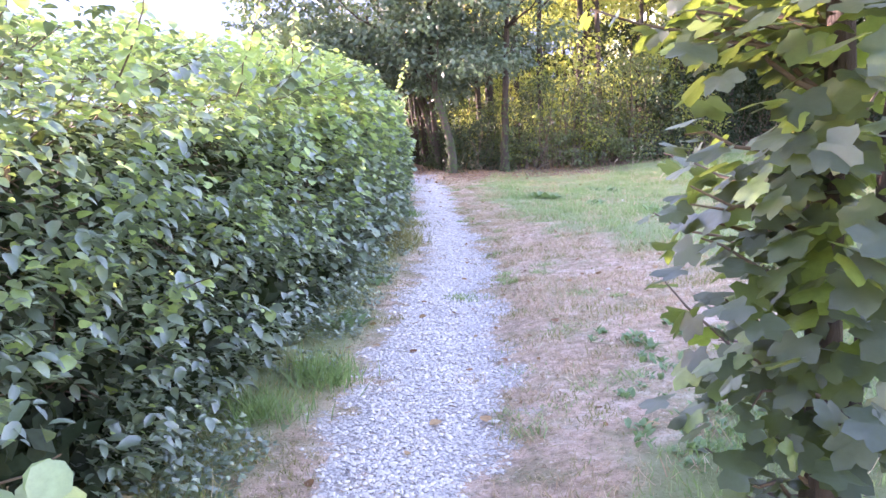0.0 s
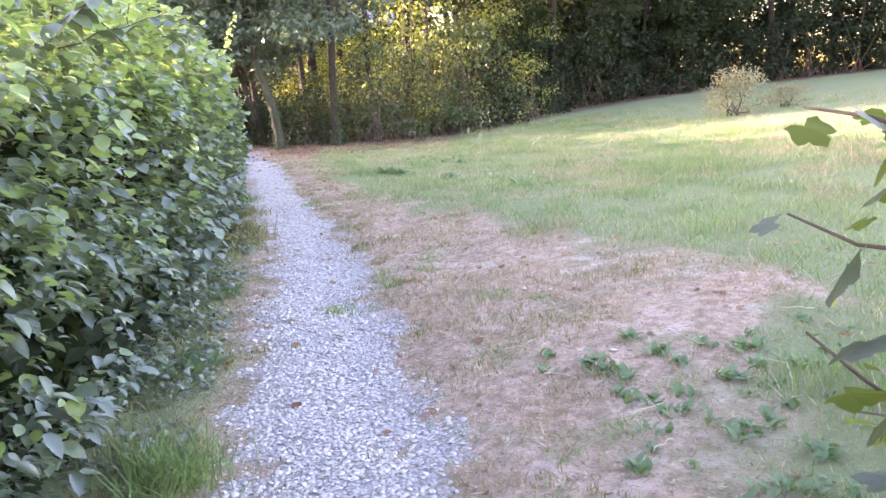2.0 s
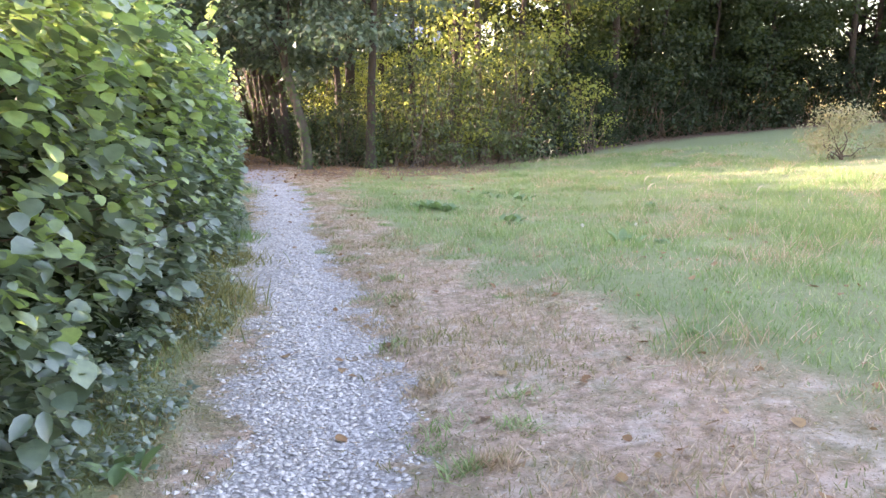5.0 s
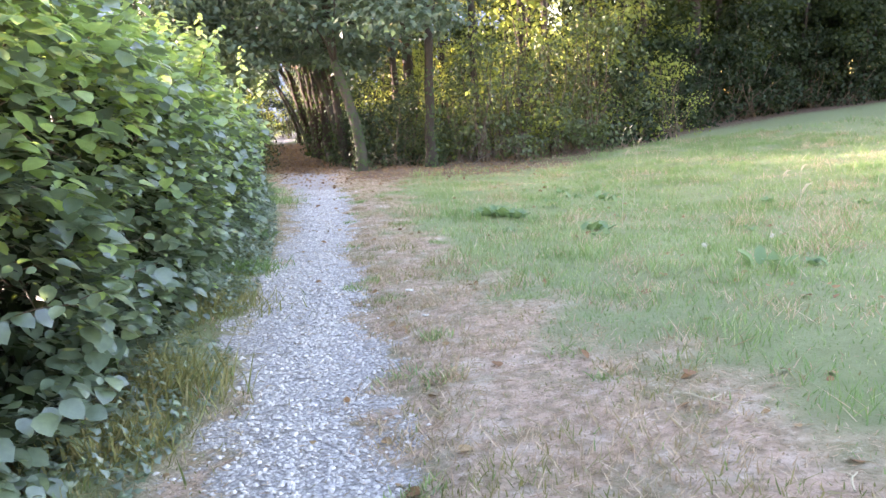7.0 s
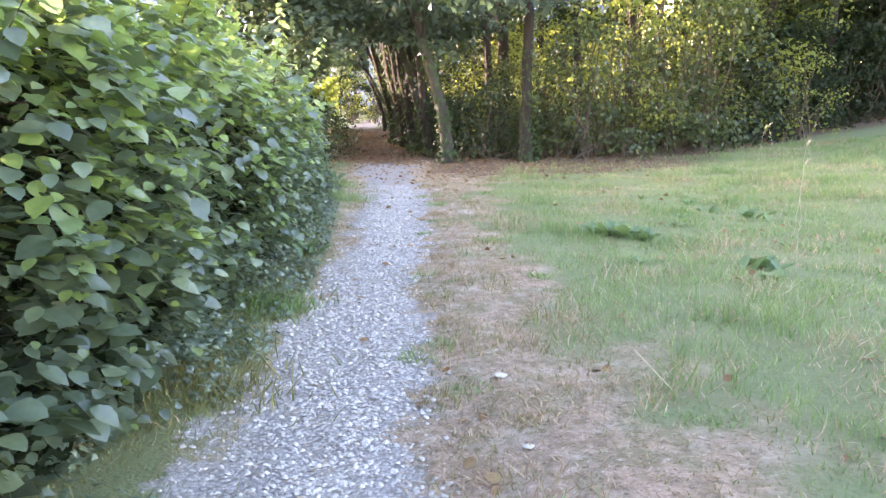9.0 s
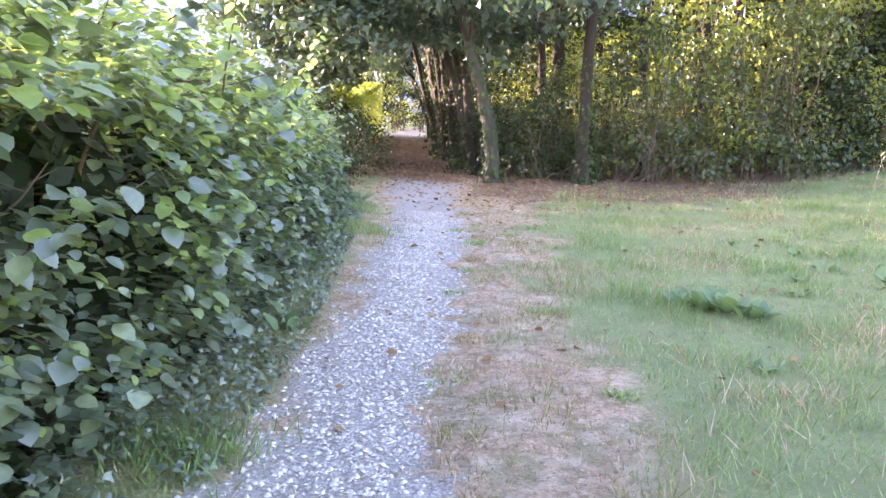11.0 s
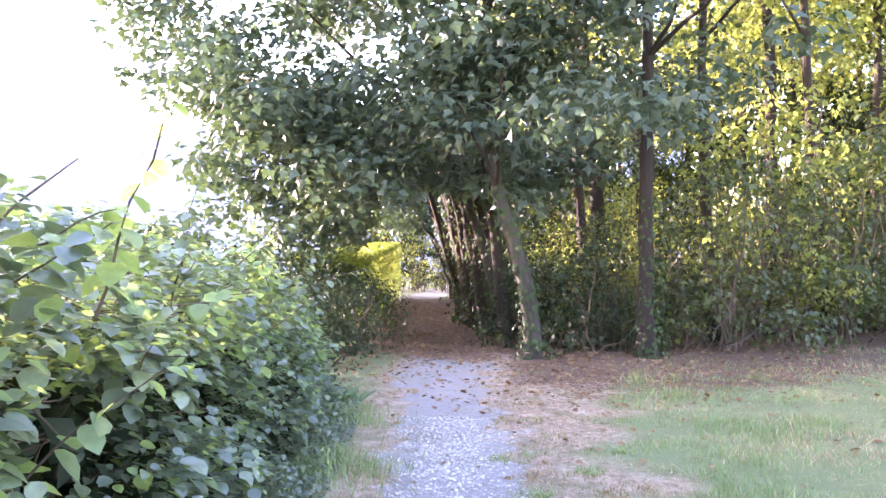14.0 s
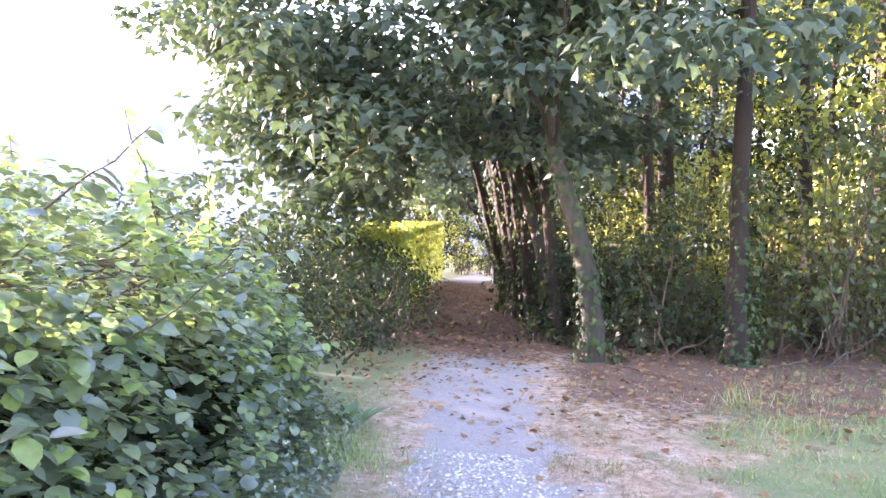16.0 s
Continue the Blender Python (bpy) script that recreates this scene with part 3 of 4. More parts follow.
# ---- lobed-leaf sapling close beside the start ----
def build_sapling():
    base = at_ground(1.2, 1.78)
    tree = thing("sapling", "young sycamore with large lobed leaves overhanging the path", "sapling", at=(-0.08, -0.4, 0.03))
    trunk_line = bend(base, (1.22, 1.86, 2.9), 0.03, 9)
    part("trunk", mesh("trunk", *tube(trunk_line, np.linspace(0.06, 0.03, 9), 10, 0.12), BARK), tree, "dark brown slender trunk")
    part("trunk", mesh("trunk", *tube(bend((1.3, 1.85, base[2]), (1.52, 2.0, 2.0), 0.03, 7), np.linspace(0.03, 0.014, 7), 8, 0.1), BARK), tree)
    meshes = [mesh("leaf", PALM[0] * (1, 1, s), PALM[1], MAPLE_LEAF) for s in (1.0, 1.8, 0.5)]
    ends = []
    for z0, z1, a0, a1, r0, r1, k in ((1.45, 2.3, 140, 200, 0.5, 0.9, 12), (0.9, 1.5, 130, 230, 0.3, 0.6, 9), (0.2, 0.9, 120, 250, 0.2, 0.5, 8), (0.5, 1.4, 70, 130, 0.4, 0.85, 9), (1.3, 2.3, 40, 130, 0.4, 0.8, 8)):
        for _ in range(k):
            ends.append((rng.uniform(z0, z1), radians(rng.uniform(a0, a1)), 0.86 * rng.uniform(r0, r1)))
    for z, ang, reach in ends:
        a = np.array([1.21, 1.83, z - 0.12])
        b = a + (math.cos(ang) * reach, math.sin(ang) * reach, 0.2 + 0.1 * rng.normal())
        line = bend(a, b, 0.025, 6)
        br = part("branch", mesh("branch", *tube(line, np.linspace(0.011, 0.003, 6), 5), TWIG), tree)
        count = int(rng.integers(7, 11))
        for j in range(count):
            t = 0.25 + 0.75 * j / (count - 1)
            p = np.array([np.interp(t, np.linspace(0, 1, 6), line[:, c]) for c in range(3)])
            side = rng.normal(size=3) * (0.07, 0.07, 0.03) * (0.2 if j == count - 1 else 1)
            tip = p + side + (0, 0, -0.02)
            size = rng.uniform(0.075, 0.13) * (0.8 if j > count - 3 else 1)
            out = np.array([math.cos(ang), math.sin(ang), 0])
            nr = np.array([[0.0, 0, 1.0]]) + 0.35 * out + rng.normal(size=(1, 3)) * 0.33
            rot = frames_from(nr, rng.normal(size=1) * 0.7)[0]
            lf = part("leaf", meshes[int(rng.integers(3))], tree)
            lf.matrix_basis = Matrix.Translation(tip) @ Matrix(rot.tolist()).to_4x4() @ Matrix.Scale(float(size), 4)
    # the rest of the foliage round the stem
    n = 560
    a, z = np.radians(np.where(np.arange(n) < 200, rng.uniform(190, 300, n), rng.uniform(0, 360, n))), rng.uniform(0.45, 2.6, n)
    r = rng.uniform(0.1, 0.55, n)
    p = np.stack([1.22 + np.cos(a) * r, 1.8 + np.sin(a) * r, z], 1)
    nr = np.stack([0.5 * np.cos(a), 0.5 * np.sin(a), np.full(n, 0.9)], 1) + rng.normal(size=(n, 3)) * 0.3
    ok = p[:, 2] > gz(p[:, 0], p[:, 1]) + 0.08
    leaf_set("foliage", PALM, p[ok], frames_from(nr[ok], rng.normal(size=ok.sum())), rng.uniform(0.08, 0.15, ok.sum()), MAPLE_LEAF, tree)
    return tree


build_sapling()


# ---- trees ----
def clump_crown(name, clumps, per, template, size, mat, parent, keep=None, up=0.5):
    """A crown of many leaves gathered in loose clumps (centre, radius)."""
    ps, ns = [], []
    for c, r in clumps:
        m = int(per * (r / 0.7) ** 2)
        d = rng.normal(size=(m, 3))
        d /= np.linalg.norm(d, axis=1, keepdims=True)
        u = (0.25 + 0.75 * rng.random(m) ** 0.6)[:, None]
        ps.append(np.asarray(c) + d * u * r * (1.15, 1.15, 0.7))
        ns.append(d * 0.5 + (0, 0, up) + rng.normal(size=(m, 3)) * 0.35)
    p, nr = np.concatenate(ps), np.concatenate(ns)
    if keep is not None:
        ok = keep(p)
        p, nr = p[ok], nr[ok]
    n = len(p)
    rots = frames_from(nr, rng.normal(size=n) * 0.9)
    return leaf_set(name, template, p, rots, size * (0.65 + 0.7 * rng.random(n)), mat, parent)


def build_wood_tree(name, height, crown_low, spread, lean=(0, 0), radius=0.13, clumps=34, per=120, leaf=0.13, mat=None, bark=None, label=""):
    """A woodland tree with its base at the origin."""
    tree = thing(name, label, "tree", "trees of the wood")
    top = np.array([lean[0], lean[1], height])
    line = bend((0, 0, -0.1), top * 0.95, 0.02, 22) + np.stack([0.07 * np.sin(np.linspace(0, 7, 22) + height), 0.05 * np.sin(np.linspace(0, 5, 22)), np.zeros(22)], 1)
    part("trunk", mesh("trunk", *tube(line, np.linspace(radius, radius * 0.25, 22) * np.r_[1.5, 1.15, np.ones(20)], 10, 0.22), bark or BARK), tree)
    cl = []
    for k in range(clumps):
        t = rng.random() ** 0.8
        z = crown_low + (height - crown_low) * t
        c = np.array([np.interp(z, line[:, 2], line[:, 0]), np.interp(z, line[:, 2], line[:, 1]), z])
        w = spread * (0.55 + 0.45 * math.sin(math.pi * min(1, t * 0.8 + 0.2)))
        ang, r = rng.random() * 6.28, w * math.sqrt(rng.random())
        e = c + (math.cos(ang) * r, math.sin(ang) * r, 0.25 * r)
        cl.append((e, rng.uniform(0.45, 0.95)))
        if k < 9:
            part("limb", mesh("limb", *tube(bend(c - (0, 0, 0.5), e, 0.08, 6), np.linspace(radius * 0.35, 0.012, 6), 6), bark or BARK), tree)
    clump_crown("crown", cl, per, CARD, leaf, mat or SHADED_WOOD_LEAF, tree)
    return tree


def build_shrub(name, w, h, clumps, per, leaf, mat, label, category="shrub", group="", template=None):
    sh = thing(name, label, category, group)
    cl = []
    for k in range(clumps):
        ang, r = rng.random() * 6.28, math.sqrt(rng.random())
        z = (0.08 + 0.92 * rng.random()) * h
        k_w = w * (1 - 0.55 * (z / h) ** 2)
        e = (math.cos(ang) * r * k_w, math.sin(ang) * r * k_w, z)
        cl.append((e, rng.uniform(0.3, 0.6) * min(1.0, h / 1.6)))
        if k < 10:
            part("stem", mesh("stem", *tube(bend((0.15 * rng.normal(), 0.15 * rng.normal(), -0.05), e, 0.06, 6), np.linspace(0.025, 0.006, 6), 5), TWIG), sh)
    clump_crown("leaves", cl, per, template or CARD, leaf, mat, sh, keep=lambda p: p[:, 2] > 0.0, up=0.4)
    return sh


def path_clear(p):
    """Keeps the leaves that leave the way under the trees open."""
    x, y, z = p.T
    mid = path_mid(y)
    inside = (np.abs(x - mid) < 1.05) & (z < np.interp(y, [24, 27, 29, 36, 45], [2.4, 2.6, 3.0, 2.9, 2.8])) & (y < 60)
    low = z < np.where(x < mid - 1.8, 1.2, np.interp(y, [18.7, 23, 26.5, 33], [2.7, 2.2, 2.0, 1.8])) + 0.25 * np.sin(x * 3.1 + y)
    return ~inside & ~low & (y > 20)


def build_arch_tree(base, tip, crown_mid, crown_size, stems, clumps, per, leaf, label, name="tree"):
    """A tree whose stems lean over the path and whose crown hangs low."""
    tree = thing(name, label, "tree", "trees arching over the path")
    for k in range(stems):
        f = k / max(1, stems - 1) - 0.5
        a = np.array(base) + (1.5 * f + 0.06 * rng.normal(), -5.6 * f + 0.25 * rng.normal(), 0)
        a[2] = float(gz(a[0], a[1])) - 0.05
        b = np.array(tip) + (1.9 * f + 0.2 * rng.normal(), -4.2 * f + 0.3 * rng.normal(), 0.5 * rng.normal())
        t = np.linspace(0, 1, 9)[:, None]
        line = a + (b - a) * np.concatenate([t ** 1.5, t ** 1.3, t], 1) + rng.normal(size=(9, 3)) * 0.03
        r = rng.uniform(0.07, 0.13)
        part("trunk", mesh("trunk", *tube(line, np.linspace(r, r * 0.4, 9), 9, 0.15), PALE_BARK if k % 6 == 2 else BARK), tree)
        m = 170
        u = rng.random(m) ** 1.4 * 0.6
        q = np.stack([np.interp(u, t[:, 0], line[:, c]) for c in range(3)], 1)
        ang = rng.random(m) * 6.28
        nr = np.stack([np.cos(ang), np.sin(ang), np.full(m, 0.3)], 1)
        leaf_set("ivy", LOBE, q + nr * (r + 0.02 + 0.09 * rng.random(m))[:, None], frames_from(nr, rng.normal(size=m) * 0.6), 0.05 + 0.05 * rng.random(m), MOSS, tree, "dark ivy leaves")
    cl = []
    cm, cs = np.array(crown_mid), np.array(crown_size)
    for k in range(clumps):
        d = rng.normal(size=3)
        d /= np.linalg.norm(d)
        c = cm + d * cs * (0.35 + 0.65 * rng.random() ** 0.5)
        cl.append((c, rng.uniform(0.5, 0.9)))
        if k < 0.3 * clumps:
            side = np.array((float(path_mid(cm[1])) - rng.uniform(1.4, 4.6), cm[1] + rng.uniform(-1.2, 3.4), rng.uniform(1.3, 3.8) if cm[1] < 30 else rng.uniform(3.4, 4.8)))
            cl.append((side, rng.uniform(0.45, 0.7)))
        if k < 14:
            part("limb", mesh("limb", *tube(bend(np.array(tip) - (0, 0, 0.8), c, 0.12, 7, -0.1), np.linspace(0.045, 0.01, 7), 6), BARK), tree)
    clump_crown("crown", cl, per, LOBE, leaf, CROWN_LEAF, tree, keep=path_clear)
    return tree


arch = build_arch_tree((-1.3, 30.2, 0), (-2.45, 29.8, 5.2), (-2.6, 27.2, 5.4), (4.5, 3.3, 3.6), 10, 150, 150, 0.17, "many-stemmed tree leaning over the path with a low leafy crown")
reach = bend((-4.6, 27.8, 4.5), (-7.7, 27.3, 5.0), 0.08, 8)
part("limb", mesh("limb", *tube(reach, np.linspace(0.035, 0.008, 8), 6), BARK), arch, "long bare-ended limb reaching out of the crown")
clump_crown("limb_leaves", [(reach[6], 0.3), (reach[7], 0.25), (reach[5], 0.35)], 260, LOBE, 0.15, CROWN_LEAF, arch)
build_arch_tree((-3.2, 45.5, 0), (-5.2, 46.0, 4.8), (-5.6, 46.5, 5.0), (4.0, 4.0, 2.6), 5, 70, 90, 0.24, "leafy tree closing over the far end of the shaded path")
build_arch_tree((-1.9, 37.0, 0), (-3.6, 37.4, 5.2), (-3.6, 38.0, 5.2), (3.9, 4.8, 2.8), 7, 80, 90, 0.2, "many-stemmed tree arching over the shaded path")


def build_leaning_trunk():
    tree = thing("tree", "ivy-covered tree leaning towards the path at the wood's edge", "tree", "trees at the wood's edge")
    base = np.array(at_ground(-0.12, 24.9, -0.1))
    line = base + np.array([(0, 0, 0), (-0.02, 0, 0.5), (-0.1, 0.05, 1.1), (-0.3, 0.1, 1.8), (-0.55, 0.2, 2.6), (-0.7, 0.3, 3.6), (-0.75, 0.4, 5.0), (-0.7, 0.5, 7.0)])
    part("trunk", mesh("trunk", *tube(line, [0.16, 0.125, 0.115, 0.11, 0.1, 0.09, 0.07, 0.04], 14, 0.3), PALE_BARK), tree)
    n = 620
    t = rng.random(n) ** 1.5 * 0.72
    p = np.stack([np.interp(t, np.linspace(0, 1, 8), line[:, c]) for c in range(3)], 1)
    a = rng.random(n) * 6.28
    nr = np.stack([np.cos(a), np.sin(a), np.full(n, 0.3)], 1)
    bushy = 0.1 + 0.1 * rng.random(n) + 0.22 * rng.random(n) * smooth(0.12, 0.0, t)
    leaf_set("ivy", LOBE, p + nr * bushy[:, None], frames_from(nr, rng.normal(size=n) * 0.6), 0.05 + 0.05 * rng.random(n), MOSS, tree, "dark ivy leaves")
    for k in range(5):
        s = line[4 + k % 3]
        e = s + (rng.normal() * 0.9, -0.5 - rng.random(), 0.7 + 0.8 * rng.random())
        part("limb", mesh("limb", *tube(bend(s, e, 0.06, 6), np.linspace(0.04, 0.01, 6), 6), BARK), tree)
    cl = [(np.array((rng.normal() * 1.6 + 0.1, 24.6 + rng.normal() * 0.9, 3.1 + 4.7 * rng.random())), rng.uniform(0.5, 0.85)) for _ in range(56)]
    clump_crown("crown", cl, 110, LOBE, 0.16, CROWN_LEAF, tree, keep=path_clear)


build_leaning_trunk()


def edge_tree(x, y, height, r, lean, low, label, clumps=48, leaf=0.13):
    # right of x 3 the crown colour is brightened as if backlit
    t = build_wood_tree("tree", height, low, 2.1, lean, r, clumps, 110, leaf, SUNLIT_LEAF if x > 3 else CROWN_LEAF, BARK, label)
    t["group"] = "trees at the wood's edge"
    t.location = at_ground(x, y)
    n = 420
    z, a = rng.random(n) ** 1.7 * 2.4, rng.random(n) * 6.28
    nr = np.stack([np.cos(a), np.sin(a), np.full(n, 0.4)], 1)
    p = nr * (r * 1.15 + 0.04 + 0.1 * rng.random(n) * (z < 0.5))[:, None]
    p[:, 2] = z
    leaf_set("ivy", LOBE, p, frames_from(nr, rng.normal(size=n) * 0.6), 0.05 + 0.04 * rng.random(n), MOSS, t, "dark ivy leaves")
    return t


edge_tree(1.6, 25.2, 10.6, 0.125, (-0.2, 0.3), 2.7, "upright dark-barked tree standing at the wood's edge", 26)
edge_tree(1.35, 32.0, 12.5, 0.2, (-0.6, 0.4), 3.4, "dark straight tree trunk just inside the wood")
edge_tree(4.4, 29.5, 12.5, 0.16, (0.2, 0.3), 3.8, "forked dark tree standing inside the wood")
edge_tree(9.0, 32.8, 10.0, 0.14, (-0.3, -0.2), 2.6, "leafy tree at the wood's edge")

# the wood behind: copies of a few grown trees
# the thin fourth kind has sunlit-looking leaves, the others shaded-looking ones
kinds = [build_wood_tree("tree", h, low, sp, (rng.normal() * 0.5, rng.normal() * 0.5), r, c, per, lf, SUNLIT_LEAF if per < 100 else SHADED_WOOD_LEAF, BARK, "tall leafy woodland tree with a dark trunk")
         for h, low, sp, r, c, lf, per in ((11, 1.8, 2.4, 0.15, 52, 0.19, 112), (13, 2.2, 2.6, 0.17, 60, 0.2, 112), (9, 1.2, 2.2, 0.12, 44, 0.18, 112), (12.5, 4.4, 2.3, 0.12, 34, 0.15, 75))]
spots = []
for x, back in [(3.6, 3.0), (6.6, 2.2), (9.2, 1.4), (11.5, 1.6), (14, 1.2), (16.5, 1.4), (19.5, 1.5), (23, 1.5), (27, 2), (31, 2), (35, 2),
                (1.6, 5.6), (4.4, 6.4), (7.8, 5.4), (10.5, 5.0), (13, 5.2), (17, 5.5), (21, 5.5), (25.5, 6), (30, 7),
                (2.6, 10), (6.0, 10.5), (9.5, 9.5), (14, 10), (19, 10), (24, 11), (1.8, 15), (5.5, 15), (10, 15), (2.6, 20), (7, 21), (5.2, 1.6), (8.3, 3.4), (12.4, 3.2), (15.4, 3.4), (18.4, 3.6), (22, 3.8), (29, 4), (33, 6), (16, 14), (21, 15), (27, 15), (13, 20), (18, 1.8), (21, 2.2), (25, 2.4), (29, 2), (33, 2), (37, 2), (20, 8), (24, 8.5), (28, 9)]:
    spots.append((x + 0.4 * rng.normal(), wood_edge(x) + back + 0.4 * rng.normal()))
spots += [(0.4, 45.5), (3.0, 47.5), (5.6, 46), (8.2, 47), (2.0, 53), (1.0, 47), (-8.5, 72), (-1, 70), (-13, 74), (-1.6, 54), (-4.5, 66), (-9.5, 66)]
for i, (x, y) in enumerate(spots):
    m = Matrix.Translation(at_ground(x, y)) @ pose(0, 0, 0, 0, 0, rng.uniform(0, 360)) @ Matrix.Scale(rng.uniform(0.85, 1.12), 4)
    thin = 0.5 < x < 8.5 and y < 42
    if i == 1:
        kinds[3].matrix_basis = m
    elif 2 <= i < 5:
        kinds[i - 2].matrix_basis = m
    else:
        ob = copy_thing(kinds[3] if thin else kinds[i % 3], m)
        ob.scale = (rng.uniform(0.85, 1.12),) * 3

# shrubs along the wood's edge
# these three have shade put into their leaf colour, the fourth has sunlight
shrubs = [build_shrub("shrub", w, h, c, 110, lf * 1.15, mt, "dense green shrub at the wood's edge, leaves darkened as in deep shade", group="shrubs of the wood")
          for w, h, c, lf, mt in ((1.1, 2.8, 30, 0.11, DARK_SHADED_LEAF), (1.35, 3.8, 36, 0.13, DARK_SHADED_LEAF), (1.1, 1.9, 24, 0.1, DARK_SHADED_LEAF))]
shrubs.append(build_shrub("shrub", 1.2, 3.0, 24, 85, 0.1, SUNLIT_LEAF, "thin shrub growing under the trees, leaves coloured as if backlit", group="shrubs of the wood"))
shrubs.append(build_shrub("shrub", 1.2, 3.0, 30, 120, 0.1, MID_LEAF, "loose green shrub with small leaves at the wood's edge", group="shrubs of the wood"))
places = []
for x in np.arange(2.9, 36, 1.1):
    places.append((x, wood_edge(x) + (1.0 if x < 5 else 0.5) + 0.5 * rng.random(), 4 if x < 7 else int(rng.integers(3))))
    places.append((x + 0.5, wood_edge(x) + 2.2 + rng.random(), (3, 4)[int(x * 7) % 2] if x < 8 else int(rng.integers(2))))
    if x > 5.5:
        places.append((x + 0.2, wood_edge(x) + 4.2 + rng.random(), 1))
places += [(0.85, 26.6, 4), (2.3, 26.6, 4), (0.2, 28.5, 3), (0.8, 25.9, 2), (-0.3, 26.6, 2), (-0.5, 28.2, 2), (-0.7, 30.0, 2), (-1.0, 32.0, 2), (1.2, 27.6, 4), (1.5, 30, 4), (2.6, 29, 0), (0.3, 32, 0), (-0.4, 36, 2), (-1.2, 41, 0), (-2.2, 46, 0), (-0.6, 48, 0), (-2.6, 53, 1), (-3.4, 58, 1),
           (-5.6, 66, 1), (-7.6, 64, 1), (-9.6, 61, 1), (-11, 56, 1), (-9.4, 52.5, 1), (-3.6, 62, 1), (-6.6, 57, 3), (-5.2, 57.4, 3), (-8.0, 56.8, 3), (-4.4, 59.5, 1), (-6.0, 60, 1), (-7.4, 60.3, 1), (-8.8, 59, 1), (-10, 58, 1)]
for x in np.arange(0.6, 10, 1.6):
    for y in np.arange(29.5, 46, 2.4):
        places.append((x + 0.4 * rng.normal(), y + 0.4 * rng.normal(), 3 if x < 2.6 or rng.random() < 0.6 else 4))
used = []
for i, (x, y, k) in enumerate(places):
    s = rng.uniform(0.6, 1.5) * (0.6 if (x < 2.8 and y < 31) else 1)
    m = Matrix.Translation(at_ground(x, y)) @ pose(0, 0, 0, 0, 0, rng.uniform(0, 360))
    if shrubs[k] not in used:
        used.append(shrubs[k])
        ob = shrubs[k]
        ob.matrix_basis = m
    else:
        ob = copy_thing(shrubs[k], m)
    ob.scale = (s, s, s)

sunny = build_shrub("bush", 1.0, 1.15, 26, 420, 0.065, PALE_LEAF, "pale sunlit bush standing in the meadow", "bush")
sunny.location = at_ground(12.0, 20.8)
low_bush = copy_thing(sunny, Matrix.Translation(at_ground(13.9, 21.3)))
low_bush.scale = (0.8, 0.8, 0.5)
tagged(low_bush, "low pale sunlit bush standing in the meadow")

# dark shrub where the tall hedge ends, and the clipped hedge along the shaded way
dark = build_shrub("shrub", 0.85, 1.2, 44, 150, 0.06, DARK_SHADED_LEAF, "small-leaved dark evergreen shrub at the end of the hedge")
dark.location = at_ground(-3.05, 23.4)
# copies beyond x -3.45 are added to block low sun, the furthest unseen
for x, y, s in ((-3.7, 21.4, 1.15), (-4.2, 23.3, 1.3), (-3.4, 20.3, 1.0), (-2.95, 25.0, 1.05), (-3.2, 26.7, 1.05), (-4.1, 25.4, 1.35), (-3.1, 21.9, 1.0), (-4.3, 27.4, 1.4), (-3.45, 28.2, 1.0), (-5.2, 22.4, 1.5), (-5.5, 24.2, 1.5), (-5.0, 20.7, 1.4), (-5.7, 26.0, 1.5)):
    ob = copy_thing(dark, Matrix.Translation(at_ground(x, y)) @ pose(0, 0, 0, 0, 0, 70 * x))
    ob.scale = (s, s, s)
    tagged(ob, "small-leaved dark evergreen shrub added behind the hedge's end to block the sun" if x < -3.45 else "small-leaved dark evergreen shrub beside the shaded path")


def build_clipped_hedge():
    hd = thing("clipped_hedge", "neatly clipped low hedge, coloured yellow-green as if in the sun", "hedge")
    n = 34000
    y = 27.6 + rng.random(n) * 23.0
    s = rng.random(n)
    face = path_mid(y) - 1.3 + 0.14 * (fbm(y, s * 2, 0.8) - 0.5)
    top = np.interp(y, [23, 30, 40, 51], [1.3, 1.55, 1.95, 2.45]) + 0.1 * (fbm(y, y * 0 + 3, 1.2) - 0.5)
    on = s < 0.5
    z = np.where(on, s * 2 * top, top)
    x = np.where(on, face, face - (s - 0.5) * 2 * 1.5)
    end = rng.random(n) < 0.08
    y = np.where(end, 50.6, y)
    x = np.where(end, -6.55 - 1.5 * rng.random(n), x)
    z = np.where(end, rng.random(n) * top, z)
    nr = np.stack([np.where(on & ~end, 1.0, 0.1), np.where(end, 1.0, 0.0), np.where(on, 0.25, 1.0)], 1) + rng.normal(size=(n, 3)) * 0.4
    p = np.stack([x, y, z], 1) + rng.normal(size=(n, 3)) * 0.04
    p[:, 2] = np.maximum(p[:, 2], 0.03)
    leaf_set("leaves", CARD, p, frames_from(nr, rng.random(n) * 6.28), 0.07 + 0.05 * rng.random(n), SUNLIT_CLIPPED_LEAF, hd)
    # dark cards inside stand for the shade and keep the sun out
    m = 11000
    yy = 27.8 + rng.random(m) * 22.6
    q = np.stack([path_mid(yy) - 1.5 - 1.2 * rng.random(m), yy, 0.05 + (np.interp(yy, [23, 51], [1.1, 2.2])) * rng.random(m)], 1)
    leaf_set("inner_leaves", CARD, q, random_rots(m), 0.12 + 0.07 * rng.random(m), DARK_SHADED_LEAF, hd)
    for k in range(14):
        yy = 28.2 + k * 1.65
        xx = float(path_mid(yy)) - 2.1
        part("stem", mesh("stem", *tube(bend(at_ground(xx, yy, -0.05), (xx + 0.2 * rng.normal(), yy + 0.2, 1.2), 0.04, 5), np.linspace(0.03, 0.01, 5), 6), TWIG), hd)


build_clipped_hedge()


